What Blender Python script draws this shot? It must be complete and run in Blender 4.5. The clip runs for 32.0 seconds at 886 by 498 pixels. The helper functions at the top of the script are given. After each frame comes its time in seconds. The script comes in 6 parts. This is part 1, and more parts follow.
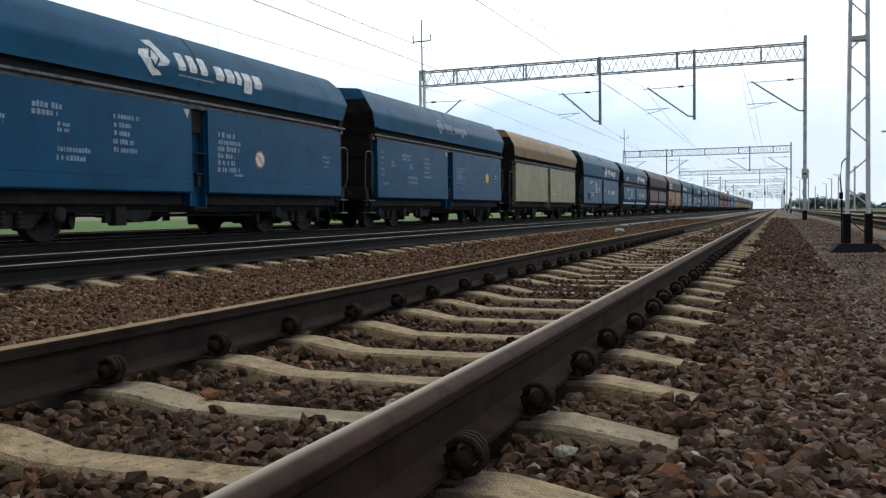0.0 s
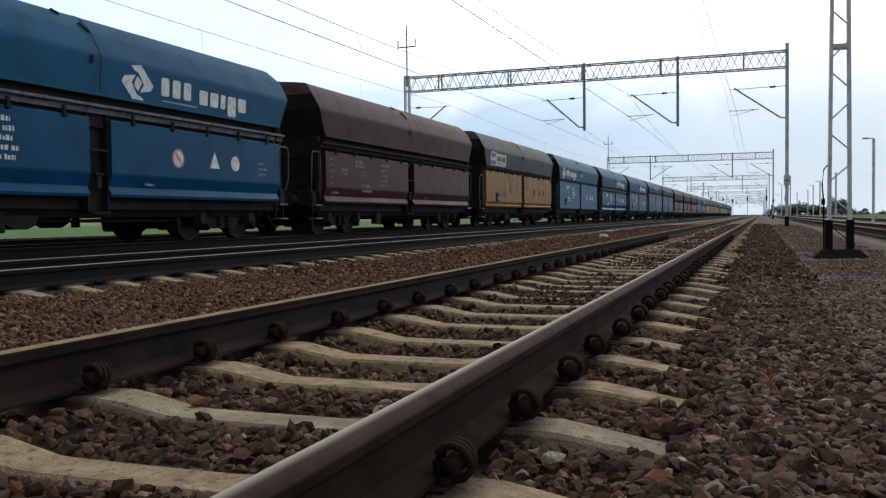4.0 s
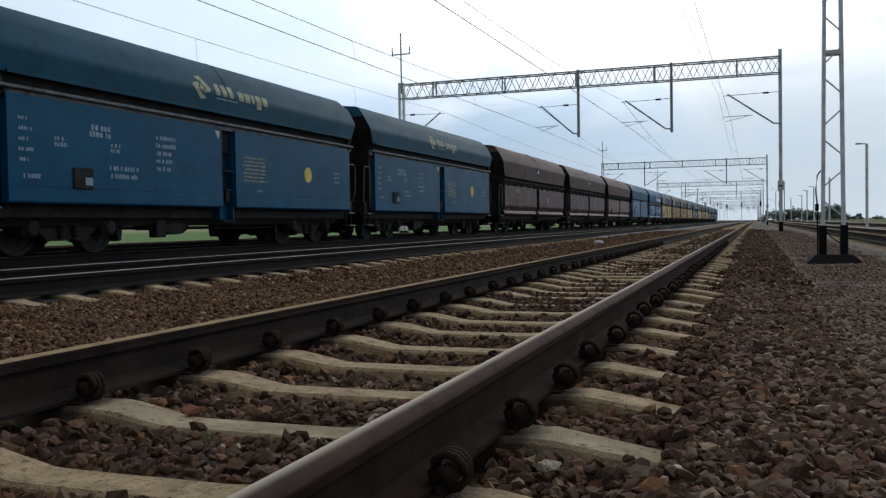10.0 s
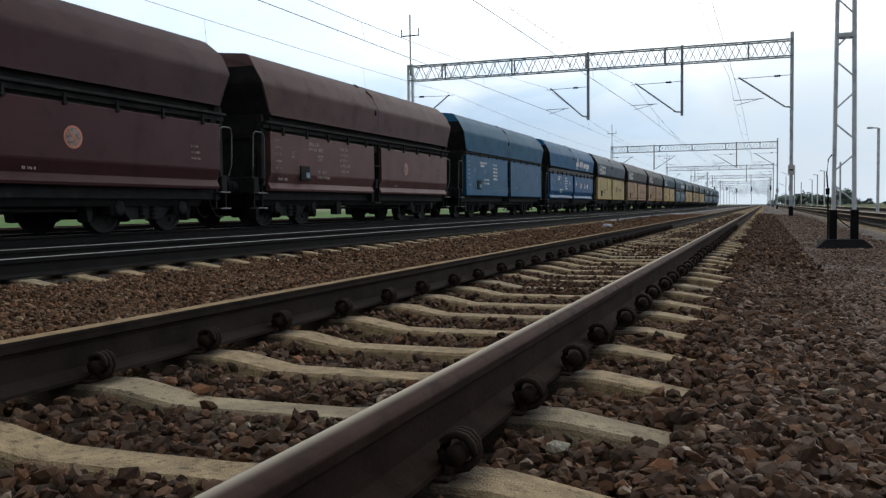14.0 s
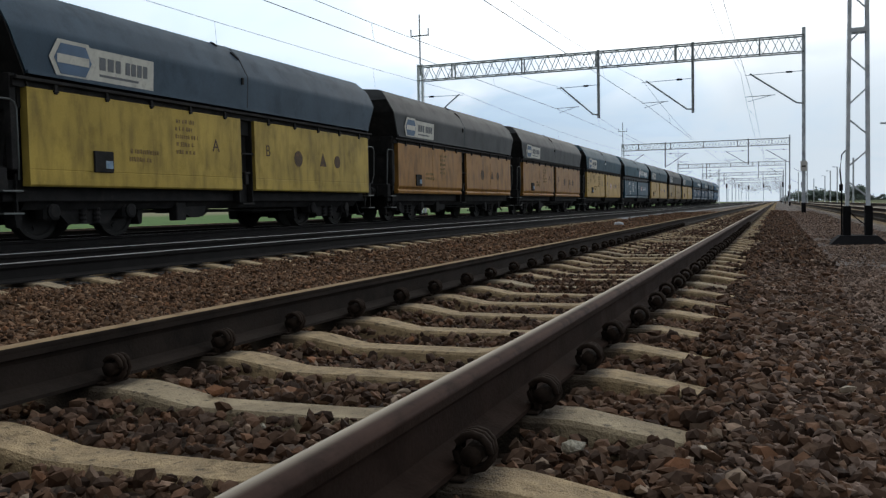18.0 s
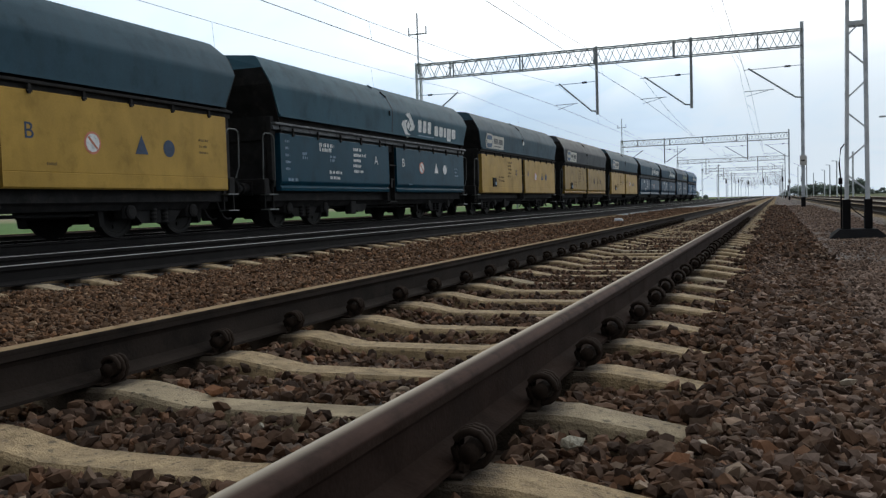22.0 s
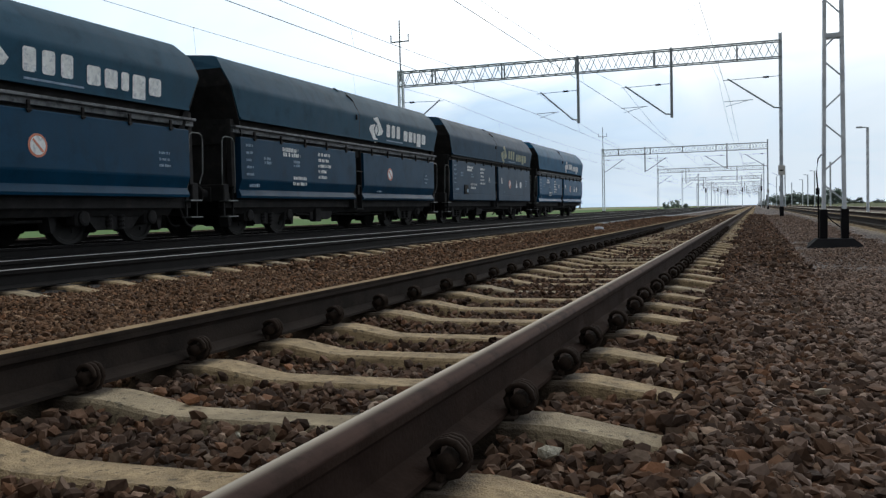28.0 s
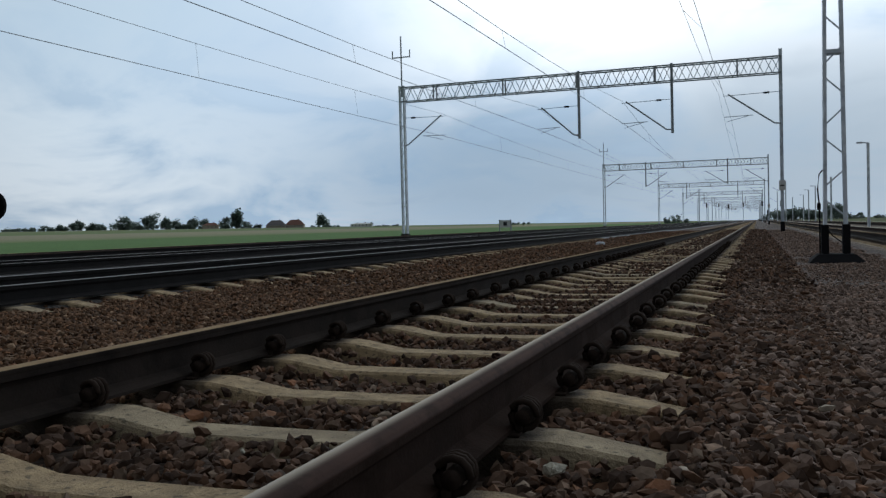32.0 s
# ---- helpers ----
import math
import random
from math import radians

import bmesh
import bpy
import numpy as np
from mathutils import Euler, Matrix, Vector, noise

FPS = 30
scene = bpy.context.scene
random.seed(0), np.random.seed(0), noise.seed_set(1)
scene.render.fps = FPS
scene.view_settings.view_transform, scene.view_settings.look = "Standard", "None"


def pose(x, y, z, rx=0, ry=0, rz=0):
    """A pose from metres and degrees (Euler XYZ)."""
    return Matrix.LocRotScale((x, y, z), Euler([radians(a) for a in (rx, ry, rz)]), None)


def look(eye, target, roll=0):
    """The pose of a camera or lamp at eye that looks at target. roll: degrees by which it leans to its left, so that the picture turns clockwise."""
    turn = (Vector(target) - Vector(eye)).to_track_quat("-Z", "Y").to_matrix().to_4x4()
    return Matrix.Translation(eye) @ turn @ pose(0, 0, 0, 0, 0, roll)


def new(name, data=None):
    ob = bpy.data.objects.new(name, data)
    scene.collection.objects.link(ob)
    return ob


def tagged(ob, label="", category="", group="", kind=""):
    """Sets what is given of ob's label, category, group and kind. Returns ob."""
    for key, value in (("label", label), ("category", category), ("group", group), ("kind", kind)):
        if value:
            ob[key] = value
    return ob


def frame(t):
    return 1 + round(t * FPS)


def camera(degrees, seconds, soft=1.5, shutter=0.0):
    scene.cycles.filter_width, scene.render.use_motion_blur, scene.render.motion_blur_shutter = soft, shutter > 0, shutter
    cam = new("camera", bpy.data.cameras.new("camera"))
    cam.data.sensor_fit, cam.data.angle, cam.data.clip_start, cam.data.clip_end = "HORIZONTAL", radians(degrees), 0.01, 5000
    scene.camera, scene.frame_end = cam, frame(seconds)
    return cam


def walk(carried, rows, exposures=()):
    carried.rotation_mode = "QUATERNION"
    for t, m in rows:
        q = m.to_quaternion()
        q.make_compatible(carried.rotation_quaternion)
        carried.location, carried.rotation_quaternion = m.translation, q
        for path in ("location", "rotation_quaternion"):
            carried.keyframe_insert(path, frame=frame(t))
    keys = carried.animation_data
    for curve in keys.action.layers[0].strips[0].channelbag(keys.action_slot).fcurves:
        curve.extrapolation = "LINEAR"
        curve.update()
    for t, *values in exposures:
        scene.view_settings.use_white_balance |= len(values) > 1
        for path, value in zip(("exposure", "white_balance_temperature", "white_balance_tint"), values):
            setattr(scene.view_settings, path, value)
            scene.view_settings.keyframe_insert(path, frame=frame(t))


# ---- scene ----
# ---------------------------------------------------------------- camera
# World: x across the tracks (0 = middle of the near track), y along them, z = 0 on the sleepers' rail seats.
PATH = [
    (0, 1.493, -0.008, 0.580, 21.13, -2.38, -0.78),
    (0.5, 1.491, -0.010, 0.582, 21.48, -2.09, -1.07),
    (1, 1.491, -0.008, 0.581, 21.28, -2.38, -0.76),
    (1.5, 1.495, -0.009, 0.581, 20.96, -2.23, -0.75),
    (2, 1.493, -0.012, 0.584, 20.69, -2.16, -0.77),
    (2.5, 1.486, -0.014, 0.584, 21.24, -2.30, -0.70),
    (3, 1.487, -0.012, 0.585, 20.92, -2.21, -0.69),
    (3.5, 1.486, -0.013, 0.582, 20.22, -2.16, -0.86),
    (5.5, 1.484, -0.015, 0.589, 20.18, -1.53, -0.35),
    (6, 1.484, -0.013, 0.587, 20.44, -1.54, -0.56),
    (6.5, 1.484, -0.012, 0.585, 20.42, -1.90, -0.80),
    (7, 1.487, -0.011, 0.587, 20.36, -1.96, -0.70),
    (7.5, 1.486, -0.012, 0.585, 20.42, -2.00, -0.70),
    (8, 1.489, -0.003, 0.584, 20.31, -2.03, -0.78),
    (8.5, 1.485, -0.007, 0.584, 20.54, -1.93, -0.68),
    (9, 1.487, -0.010, 0.585, 20.75, -2.01, -0.81),
    (9.5, 1.490, -0.008, 0.585, 20.18, -1.94, -0.67),
    (10, 1.486, -0.012, 0.587, 19.78, -1.59, -0.94),
    (10.5, 1.481, -0.016, 0.591, 20.14, -1.33, -1.08),
    (11, 1.484, -0.018, 0.593, 20.05, -0.72, -0.30),
    (11.5, 1.480, -0.021, 0.592, 19.82, -0.53, -0.13),
    (12, 1.473, -0.019, 0.589, 20.94, -1.83, -0.91),
    (12.5, 1.479, -0.020, 0.585, 21.32, -2.69, -0.78),
    (13, 1.479, -0.011, 0.585, 21.13, -2.80, -1.23),
    (13.5, 1.480, -0.016, 0.585, 20.67, -2.86, -0.65),
    (14, 1.481, -0.014, 0.583, 20.33, -2.73, -0.63),
    (14.5, 1.483, -0.014, 0.585, 20.44, -2.87, -0.81),
    (16.5, 1.479, -0.009, 0.583, 20.82, -2.93, -0.80),
    (17, 1.476, -0.012, 0.584, 21.10, -2.70, -1.06),
    (17.5, 1.476, -0.010, 0.583, 21.20, -2.73, -1.06),
    (18, 1.474, -0.012, 0.583, 21.07, -2.74, -1.14),
    (18.5, 1.480, -0.004, 0.578, 20.56, -3.18, -1.19),
    (19, 1.477, 0.000, 0.578, 21.13, -3.15, -1.61),
    (19.5, 1.479, -0.001, 0.578, 21.17, -3.08, -1.50),
    (20, 1.478, -0.001, 0.579, 21.02, -3.10, -1.54),
    (20.5, 1.480, -0.001, 0.578, 21.15, -3.10, -1.48),
    (21, 1.479, -0.002, 0.579, 21.11, -2.97, -1.45),
    (21.5, 1.480, -0.002, 0.578, 20.98, -3.15, -1.49),
    (22, 1.479, -0.000, 0.578, 21.09, -2.85, -1.77),
    (22.5, 1.480, -0.003, 0.581, 21.13, -2.80, -1.87),
    (23, 1.481, -0.003, 0.580, 21.02, -2.79, -1.89),
    (23.5, 1.480, -0.004, 0.582, 21.29, -2.51, -2.00),
    (24, 1.482, -0.001, 0.579, 21.16, -2.64, -2.09),
    (24.5, 1.484, -0.003, 0.582, 20.50, -2.72, -1.59),
    (25, 1.483, -0.004, 0.582, 20.36, -2.78, -1.43),
    (25.5, 1.483, 0.001, 0.581, 20.50, -2.82, -1.43),
    (27.5, 1.490, 0.003, 0.579, 20.09, -2.51, -1.76),
    (28, 1.488, 0.001, 0.583, 19.85, -2.40, -1.45),
    (28.5, 1.485, 0.000, 0.584, 19.75, -2.22, -1.34),
    (29, 1.480, -0.003, 0.586, 20.02, -1.91, -1.55),
    (29.5, 1.482, -0.003, 0.585, 20.05, -1.83, -1.57),
    (30, 1.482, -0.001, 0.584, 19.86, -1.93, -1.46),
    (30.5, 1.484, -0.001, 0.583, 19.77, -2.05, -1.39),
    (31, 1.484, 0.000, 0.585, 19.73, -1.98, -1.41),
    (31.5, 1.482, -0.003, 0.587, 19.87, -1.72, -1.47),
    (32, 1.481, -0.009, 0.588, 19.89, -1.42, -1.43),
]
cam = camera(54.04, 32.0, soft=1.35)


def aim(x, y, z, yaw, pitch, roll):
    return pose(x, y, z, 0, 0, yaw) @ pose(0, 0, 0, 90 + pitch) @ pose(0, 0, 0, 0, 0, roll)


EXPOSURES = [(0, -0.11, 6500, 10), (3, -0.26, 6500, 10), (6, -0.41, 6500, 10), (9, -0.44, 6450, 10), (11, -0.72, 6400, 10), (12, -0.77, 6400, 10), (13, -0.44, 6500, 10), (14.5, -0.36, 6500, 10), (18, -0.44, 6520, 10), (20, -0.40, 6550, 10), (28, -0.31, 6500, 10), (30, -0.46, 6400, 10), (31, -0.71, 6250, 9), (32, -1.01, 6050, 8)]
walk(cam, [(t, aim(*row)) for t, *row in PATH], EXPOSURES)

RAIL_TOP = 0.182
TRAIN_X = -10.65
PITCH = 14.04
# how far the train has come, in metres, time by time
TRAVEL = [(0, -8.36), (1, 6.77), (2, 21.54), (3, 35.98), (4, 50.10), (5, 63.95), (6, 77.54), (7, 90.90), (8, 104.07), (9, 117.05), (10, 129.88), (11, 142.57), (12, 155.13), (13, 167.59), (14, 179.96), (15, 192.26), (16, 204.49), (17, 216.67), (18, 228.81), (19, 240.90), (20, 252.97), (21, 265.01), (22, 277.03), (23, 289.02), (24, 300.99), (25, 312.94), (26, 324.86), (27, 336.76), (28, 348.61), (29, 360.42), (30, 372.17), (31, 383.86), (32, 395.47)]


def gone(t):
    """The travel at any time: a smooth curve through the rows."""
    i = min(max(int(t), 0), len(TRAVEL) - 2)
    s = [TRAVEL[k][1] for k in range(len(TRAVEL))]
    s = [2 * s[0] - s[1]] + s + [2 * s[-1] - s[-2]]
    a, b, c, d = s[i:i + 4]
    u = t - i
    return b + 0.5 * u * (c - a + u * (2 * a - 5 * b + 4 * c - d + u * (3 * (b - c) + d - a)))


# ---------------------------------------------------------------- light
SUN_WAY = Vector((0.12, 0.90, 0.40)).normalized()
SKY_LOW, SKY_HIGH = 0.54, 2.38


def make_world():
    w = bpy.data.worlds.new("overcast_sky")
    scene.world = w
    w.use_nodes = True
    nt = w.node_tree
    nt.nodes.clear()
    N, L = nt.nodes.new, nt.links.new
    out, bg = N("ShaderNodeOutputWorld"), N("ShaderNodeBackground")
    sky = N("ShaderNodeTexSky")
    sky.sky_type, sky.sun_disc = "NISHITA", False
    sky.sun_elevation, sky.sun_rotation = radians(24), radians(8)
    sky.dust_density, sky.air_density = 2.0, 1.0
    co, sep = N("ShaderNodeTexCoord"), N("ShaderNodeSeparateXYZ")
    L(co.outputs["Generated"], sep.inputs[0])
    # flat cloud layer: the direction over its height
    up = N("ShaderNodeMath"); up.operation = "ADD"; up.inputs[1].default_value = 0.32
    L(sep.outputs["Z"], up.inputs[0])
    div = N("ShaderNodeVectorMath"); div.operation = "DIVIDE"
    L(co.outputs["Generated"], div.inputs[0])
    comb = N("ShaderNodeCombineXYZ")
    for i in range(3):
        L(up.outputs[0], comb.inputs[i])
    L(comb.outputs[0], div.inputs[1])
    n1 = N("ShaderNodeTexNoise"); n1.inputs["Scale"].default_value = 2.3; n1.inputs["Detail"].default_value = 7; n1.inputs["Roughness"].default_value = 0.55
    n1.inputs["Distortion"].default_value = 0.4
    L(div.outputs[0], n1.inputs["Vector"])
    ramp = N("ShaderNodeValToRGB")
    ramp.color_ramp.elements[0].position, ramp.color_ramp.elements[1].position = 0.41, 0.59
    ramp.color_ramp.elements[0].color = (0.33, 0.46, 0.61, 1)
    ramp.color_ramp.elements[1].color = (0.98, 1.0, 1.0, 1)
    L(n1.outputs["Fac"], ramp.inputs[0])
    # towards the horizon the cloud is thicker and bluer, overhead thinner and brighter
    high = N("ShaderNodeMapRange")
    for k, v in (("From Min", 0.0), ("From Max", 0.6), ("To Min", 0.0), ("To Max", 1.0)):
        high.inputs[k].default_value = v
    L(sep.outputs["Z"], high.inputs["Value"])
    grad = N("ShaderNodeValToRGB")
    e = grad.color_ramp.elements
    e[0].position, e[0].color = 0.0, (0.41, 0.48, 0.54, 1)
    e[1].position, e[1].color = 1.0, (0.59, 0.54, 0.48, 1)
    for pos, col in ((0.07, (0.39, 0.46, 0.53, 1)), (0.2, (0.60, 0.67, 0.74, 1)), (0.36, (1.02, 1.09, 1.15, 1)), (0.6, (0.97, 1.0, 1.02, 1))):
        x = e.new(pos); x.color = col
    L(high.outputs[0], grad.inputs[0])
    mix = N("ShaderNodeMix"); mix.data_type = "RGBA"; mix.inputs["Factor"].default_value = 0.58
    L(grad.outputs[0], mix.inputs["A"]); L(ramp.outputs[0], mix.inputs["B"])
    # a dark rain bank low over the tracks' end and a thin bright place above it
    tall = N("ShaderNodeVectorMath"); tall.operation = "MULTIPLY"; tall.inputs[1].default_value = (1, 1, 2.0)
    L(co.outputs["Generated"], tall.inputs[0])
    clouds = mix.outputs["Result"]
    for bearing, height, wide, depth, colour in ((16, 4, 0.44, 0.85, (0.22, 0.31, 0.41, 1)), (30, 12, 0.28, 0.55, (0.47, 0.54, 0.65, 1)), (9, 15, 0.36, 0.85, (1.25, 1.25, 1.24, 1)), (-6, 3, 0.50, 0.85, (0.28, 0.35, 0.42, 1)), (42, 15, 0.52, 0.8, (0.47, 0.58, 0.67, 1))):
        b, h = radians(bearing), radians(height)
        far = N("ShaderNodeVectorMath"); far.operation = "DISTANCE"
        far.inputs[1].default_value = (-math.sin(b) * math.cos(h), math.cos(b) * math.cos(h), 2.0 * math.sin(h))
        L(tall.outputs[0], far.inputs[0])
        rag = N("ShaderNodeMath"); rag.operation = "MULTIPLY_ADD"; rag.inputs[1].default_value = -0.5
        L(n1.outputs["Fac"], rag.inputs[0]); L(far.outputs["Value"], rag.inputs[2])
        near = N("ShaderNodeMapRange"); near.interpolation_type = "SMOOTHSTEP"
        for k, v in (("From Min", -0.25), ("From Max", -0.25 + wide), ("To Min", depth), ("To Max", 0.0)):
            near.inputs[k].default_value = v
        L(rag.outputs[0], near.inputs["Value"])
        m2 = N("ShaderNodeMix"); m2.data_type = "RGBA"; m2.inputs["B"].default_value = colour
        L(near.outputs[0], m2.inputs["Factor"]); L(clouds, m2.inputs["A"])
        clouds = m2.outputs["Result"]
    # the cloud glows round the hidden sun and is heavy on the other side
    dot = N("ShaderNodeVectorMath"); dot.operation = "DOT_PRODUCT"
    dot.inputs[1].default_value = SUN_WAY
    L(co.outputs["Generated"], dot.inputs[0])
    glow = N("ShaderNodeMapRange"); glow.interpolation_type = "SMOOTHSTEP"
    for k, v in (("From Min", -0.05), ("From Max", 0.97), ("To Min", SKY_LOW), ("To Max", SKY_HIGH)):
        glow.inputs[k].default_value = v
    L(dot.outputs["Value"], glow.inputs["Value"])
    lit = N("ShaderNodeVectorMath"); lit.operation = "SCALE"
    L(clouds, lit.inputs[0]); L(glow.outputs[0], lit.inputs["Scale"])
    scaled = N("ShaderNodeMix"); scaled.data_type = "RGBA"; scaled.inputs["Factor"].default_value = 0.003
    L(lit.outputs[0], scaled.inputs["A"]); L(sky.outputs[0], scaled.inputs["B"])
    L(scaled.outputs["Result"], bg.inputs["Color"])
    bg.inputs["Strength"].default_value = 1.0
    L(bg.outputs[0], out.inputs[0])


make_world()
sun_data = bpy.data.lights.new("sun", "SUN")
sun_data.energy, sun_data.angle, sun_data.color = 0.25, radians(30), (1.0, 0.92, 0.80)
sun = new("sun", sun_data)
sun.matrix_world = look(SUN_WAY * 80, (0, 0, 0))

# ---------------------------------------------------------------- materials
MATS = {}


def mat(name, base, rough=0.7, metal=0.0, vary=0.25, scale=3.0, fine=60.0, bump=0.15, second=None, amount=0.5, streak=None, hue=0.0, spec=0.4, bumpscale=None, seat=None, specks=None, worn=None):
    """Principled paint or stone: base colour, broken by noise at two scales, a second colour in patches, vertical streaks, fine relief."""
    if name in MATS:
        return MATS[name]
    m = bpy.data.materials.new(name)
    m.use_nodes = True
    nt = m.node_tree
    N, L = nt.nodes.new, nt.links.new
    bsdf = nt.nodes["Principled BSDF"]
    co, info = N("ShaderNodeTexCoord"), N("ShaderNodeObjectInfo")
    shift = N("ShaderNodeVectorMath"); shift.operation = "ADD"
    rnd = N("ShaderNodeMath"); rnd.operation = "MULTIPLY"; rnd.inputs[1].default_value = 37.0
    L(info.outputs["Random"], rnd.inputs[0])
    L(co.outputs["Object"], shift.inputs[0]); L(rnd.outputs[0], shift.inputs[1])
    a, b = N("ShaderNodeTexNoise"), N("ShaderNodeTexNoise")
    a.inputs["Scale"].default_value, a.inputs["Detail"].default_value = scale, 6
    b.inputs["Scale"].default_value, b.inputs["Detail"].default_value = fine, 4
    L(shift.outputs[0], a.inputs["Vector"]); L(shift.outputs[0], b.inputs["Vector"])
    both = N("ShaderNodeMath"); both.operation = "MULTIPLY_ADD"; both.inputs[1].default_value = 0.4
    L(b.outputs["Fac"], both.inputs[0]); L(a.outputs["Fac"], both.inputs[2])
    val = N("ShaderNodeMapRange")
    for k, v in (("From Min", 0.45), ("From Max", 0.95), ("To Min", 1 - vary), ("To Max", 1 + vary)):
        val.inputs[k].default_value = v
    L(both.outputs[0], val.inputs["Value"])
    col = N("ShaderNodeMix"); col.data_type = "RGBA"
    col.inputs["A"].default_value = (*base, 1)
    col.inputs["B"].default_value = (*(second or base), 1)
    patch = N("ShaderNodeMapRange")
    for k, v in (("From Min", 0.62 - 0.25 * amount), ("From Max", 0.78 - 0.25 * amount)):
        patch.inputs[k].default_value = v
    c = N("ShaderNodeTexNoise"); c.inputs["Scale"].default_value, c.inputs["Detail"].default_value, c.inputs["Roughness"].default_value = scale * 1.7, 8, 0.65
    L(shift.outputs[0], c.inputs["Vector"]); L(c.outputs["Fac"], patch.inputs["Value"])
    if second:
        L(patch.outputs[0], col.inputs["Factor"])
    else:
        col.inputs["Factor"].default_value = 0
    hsv = N("ShaderNodeHueSaturation")
    L(col.outputs["Result"], hsv.inputs["Color"]); L(val.outputs[0], hsv.inputs["Value"])
    if hue:
        hr = N("ShaderNodeMapRange"); hr.inputs["To Min"].default_value, hr.inputs["To Max"].default_value = 0.5 - hue, 0.5 + hue
        L(info.outputs["Random"], hr.inputs["Value"]); L(hr.outputs[0], hsv.inputs["Hue"])
    last = hsv.outputs[0]
    if streak:
        mp = N("ShaderNodeMapping"); mp.inputs["Scale"].default_value = (1, 2.2, 0.6)
        L(shift.outputs[0], mp.inputs["Vector"])
        s = N("ShaderNodeTexNoise"); s.inputs["Scale"].default_value, s.inputs["Detail"].default_value = 2.2, 8
        L(mp.outputs[0], s.inputs["Vector"])
        sr = N("ShaderNodeMapRange")
        for k, v in (("From Min", 0.45), ("From Max", 0.75), ("To Min", 0.0), ("To Max", streak[1])):
            sr.inputs[k].default_value = v
        L(s.outputs["Fac"], sr.inputs["Value"])
        mx = N("ShaderNodeMix"); mx.data_type = "RGBA"; mx.inputs["B"].default_value = (*streak[0], 1)
        L(sr.outputs[0], mx.inputs["Factor"]); L(last, mx.inputs["A"])
        last = mx.outputs["Result"]
    if specks:
        # small dark pits and lichen spots
        sp = N("ShaderNodeTexNoise"); sp.inputs["Scale"].default_value, sp.inputs["Detail"].default_value = 34, 3
        L(shift.outputs[0], sp.inputs["Vector"])
        sm = N("ShaderNodeMapRange")
        for k, v in (("From Min", 0.60), ("From Max", 0.68), ("To Min", 0.0), ("To Max", 0.8)):
            sm.inputs[k].default_value = v
        L(sp.outputs["Fac"], sm.inputs["Value"])
        mx = N("ShaderNodeMix"); mx.data_type = "RGBA"; mx.inputs["B"].default_value = (*specks, 1)
        L(sm.outputs[0], mx.inputs["Factor"]); L(last, mx.inputs["A"])
        last = mx.outputs["Result"]
    if worn:
        # rail head's wheel side: bare steel plus a painted-in highlight, fading into the rust
        wx, wr = N("ShaderNodeSeparateXYZ"), N("ShaderNodeMapRange")
        L(co.outputs["Object"], wx.inputs[0])
        wr.interpolation_type = "SMOOTHSTEP"
        for k, v in (("From Min", -0.028), ("From Max", 0.016), ("To Min", 1.0), ("To Max", 0.0)):
            wr.inputs[k].default_value = v
        L(wx.outputs["X"], wr.inputs["Value"])
        mx = N("ShaderNodeMix"); mx.data_type = "RGBA"; mx.inputs["B"].default_value = (*worn, 1)
        L(wr.outputs[0], mx.inputs["Factor"]); L(last, mx.inputs["A"])
        last = mx.outputs["Result"]
    if seat:
        # rust and grease that has run off the rails, round the two rail seats
        sx, ab, off = N("ShaderNodeSeparateXYZ"), N("ShaderNodeMath"), N("ShaderNodeMath")
        L(co.outputs["Object"], sx.inputs[0])
        ab.operation = "ABSOLUTE"; L(sx.outputs["X"], ab.inputs[0])
        off.operation = "SUBTRACT"; off.inputs[1].default_value = 0.7535; L(ab.outputs[0], off.inputs[0])
        ab2, rag = N("ShaderNodeMath"), N("ShaderNodeMath")
        ab2.operation = "ABSOLUTE"; L(off.outputs[0], ab2.inputs[0])
        rag.operation = "MULTIPLY_ADD"; rag.inputs[1].default_value = 0.16
        L(c.outputs["Fac"], rag.inputs[0]); L(ab2.outputs[0], rag.inputs[2])
        st = N("ShaderNodeMapRange"); st.interpolation_type = "SMOOTHSTEP"
        for k, v in (("From Min", 0.19), ("From Max", 0.285), ("To Min", 0.93), ("To Max", 0.0)):
            st.inputs[k].default_value = v
        L(rag.outputs[0], st.inputs["Value"])
        mx = N("ShaderNodeMix"); mx.data_type = "RGBA"; mx.inputs["B"].default_value = (*seat, 1)
        L(st.outputs[0], mx.inputs["Factor"]); L(last, mx.inputs["A"])
        last = mx.outputs["Result"]
    L(last, bsdf.inputs["Base Color"])
    rr = N("ShaderNodeMapRange"); rr.inputs["To Min"].default_value, rr.inputs["To Max"].default_value = max(0.05, rough - 0.12), min(1, rough + 0.12)
    L(c.outputs["Fac"], rr.inputs["Value"]); L(rr.outputs[0], bsdf.inputs["Roughness"])
    bsdf.inputs["Metallic"].default_value = metal
    bsdf.inputs["Specular IOR Level"].default_value = spec
    if bump:
        bp = N("ShaderNodeBump"); bp.inputs["Strength"].default_value, bp.inputs["Distance"].default_value = bump, 0.02
        if bumpscale:
            v = N("ShaderNodeTexNoise"); v.inputs["Scale"].default_value, v.inputs["Detail"].default_value = bumpscale, 5
            L(shift.outputs[0], v.inputs["Vector"]); L(v.outputs["Fac"], bp.inputs["Height"])
        else:
            L(both.outputs[0], bp.inputs["Height"])
        L(bp.outputs[0], bsdf.inputs["Normal"])
    MATS[name] = m
    return m


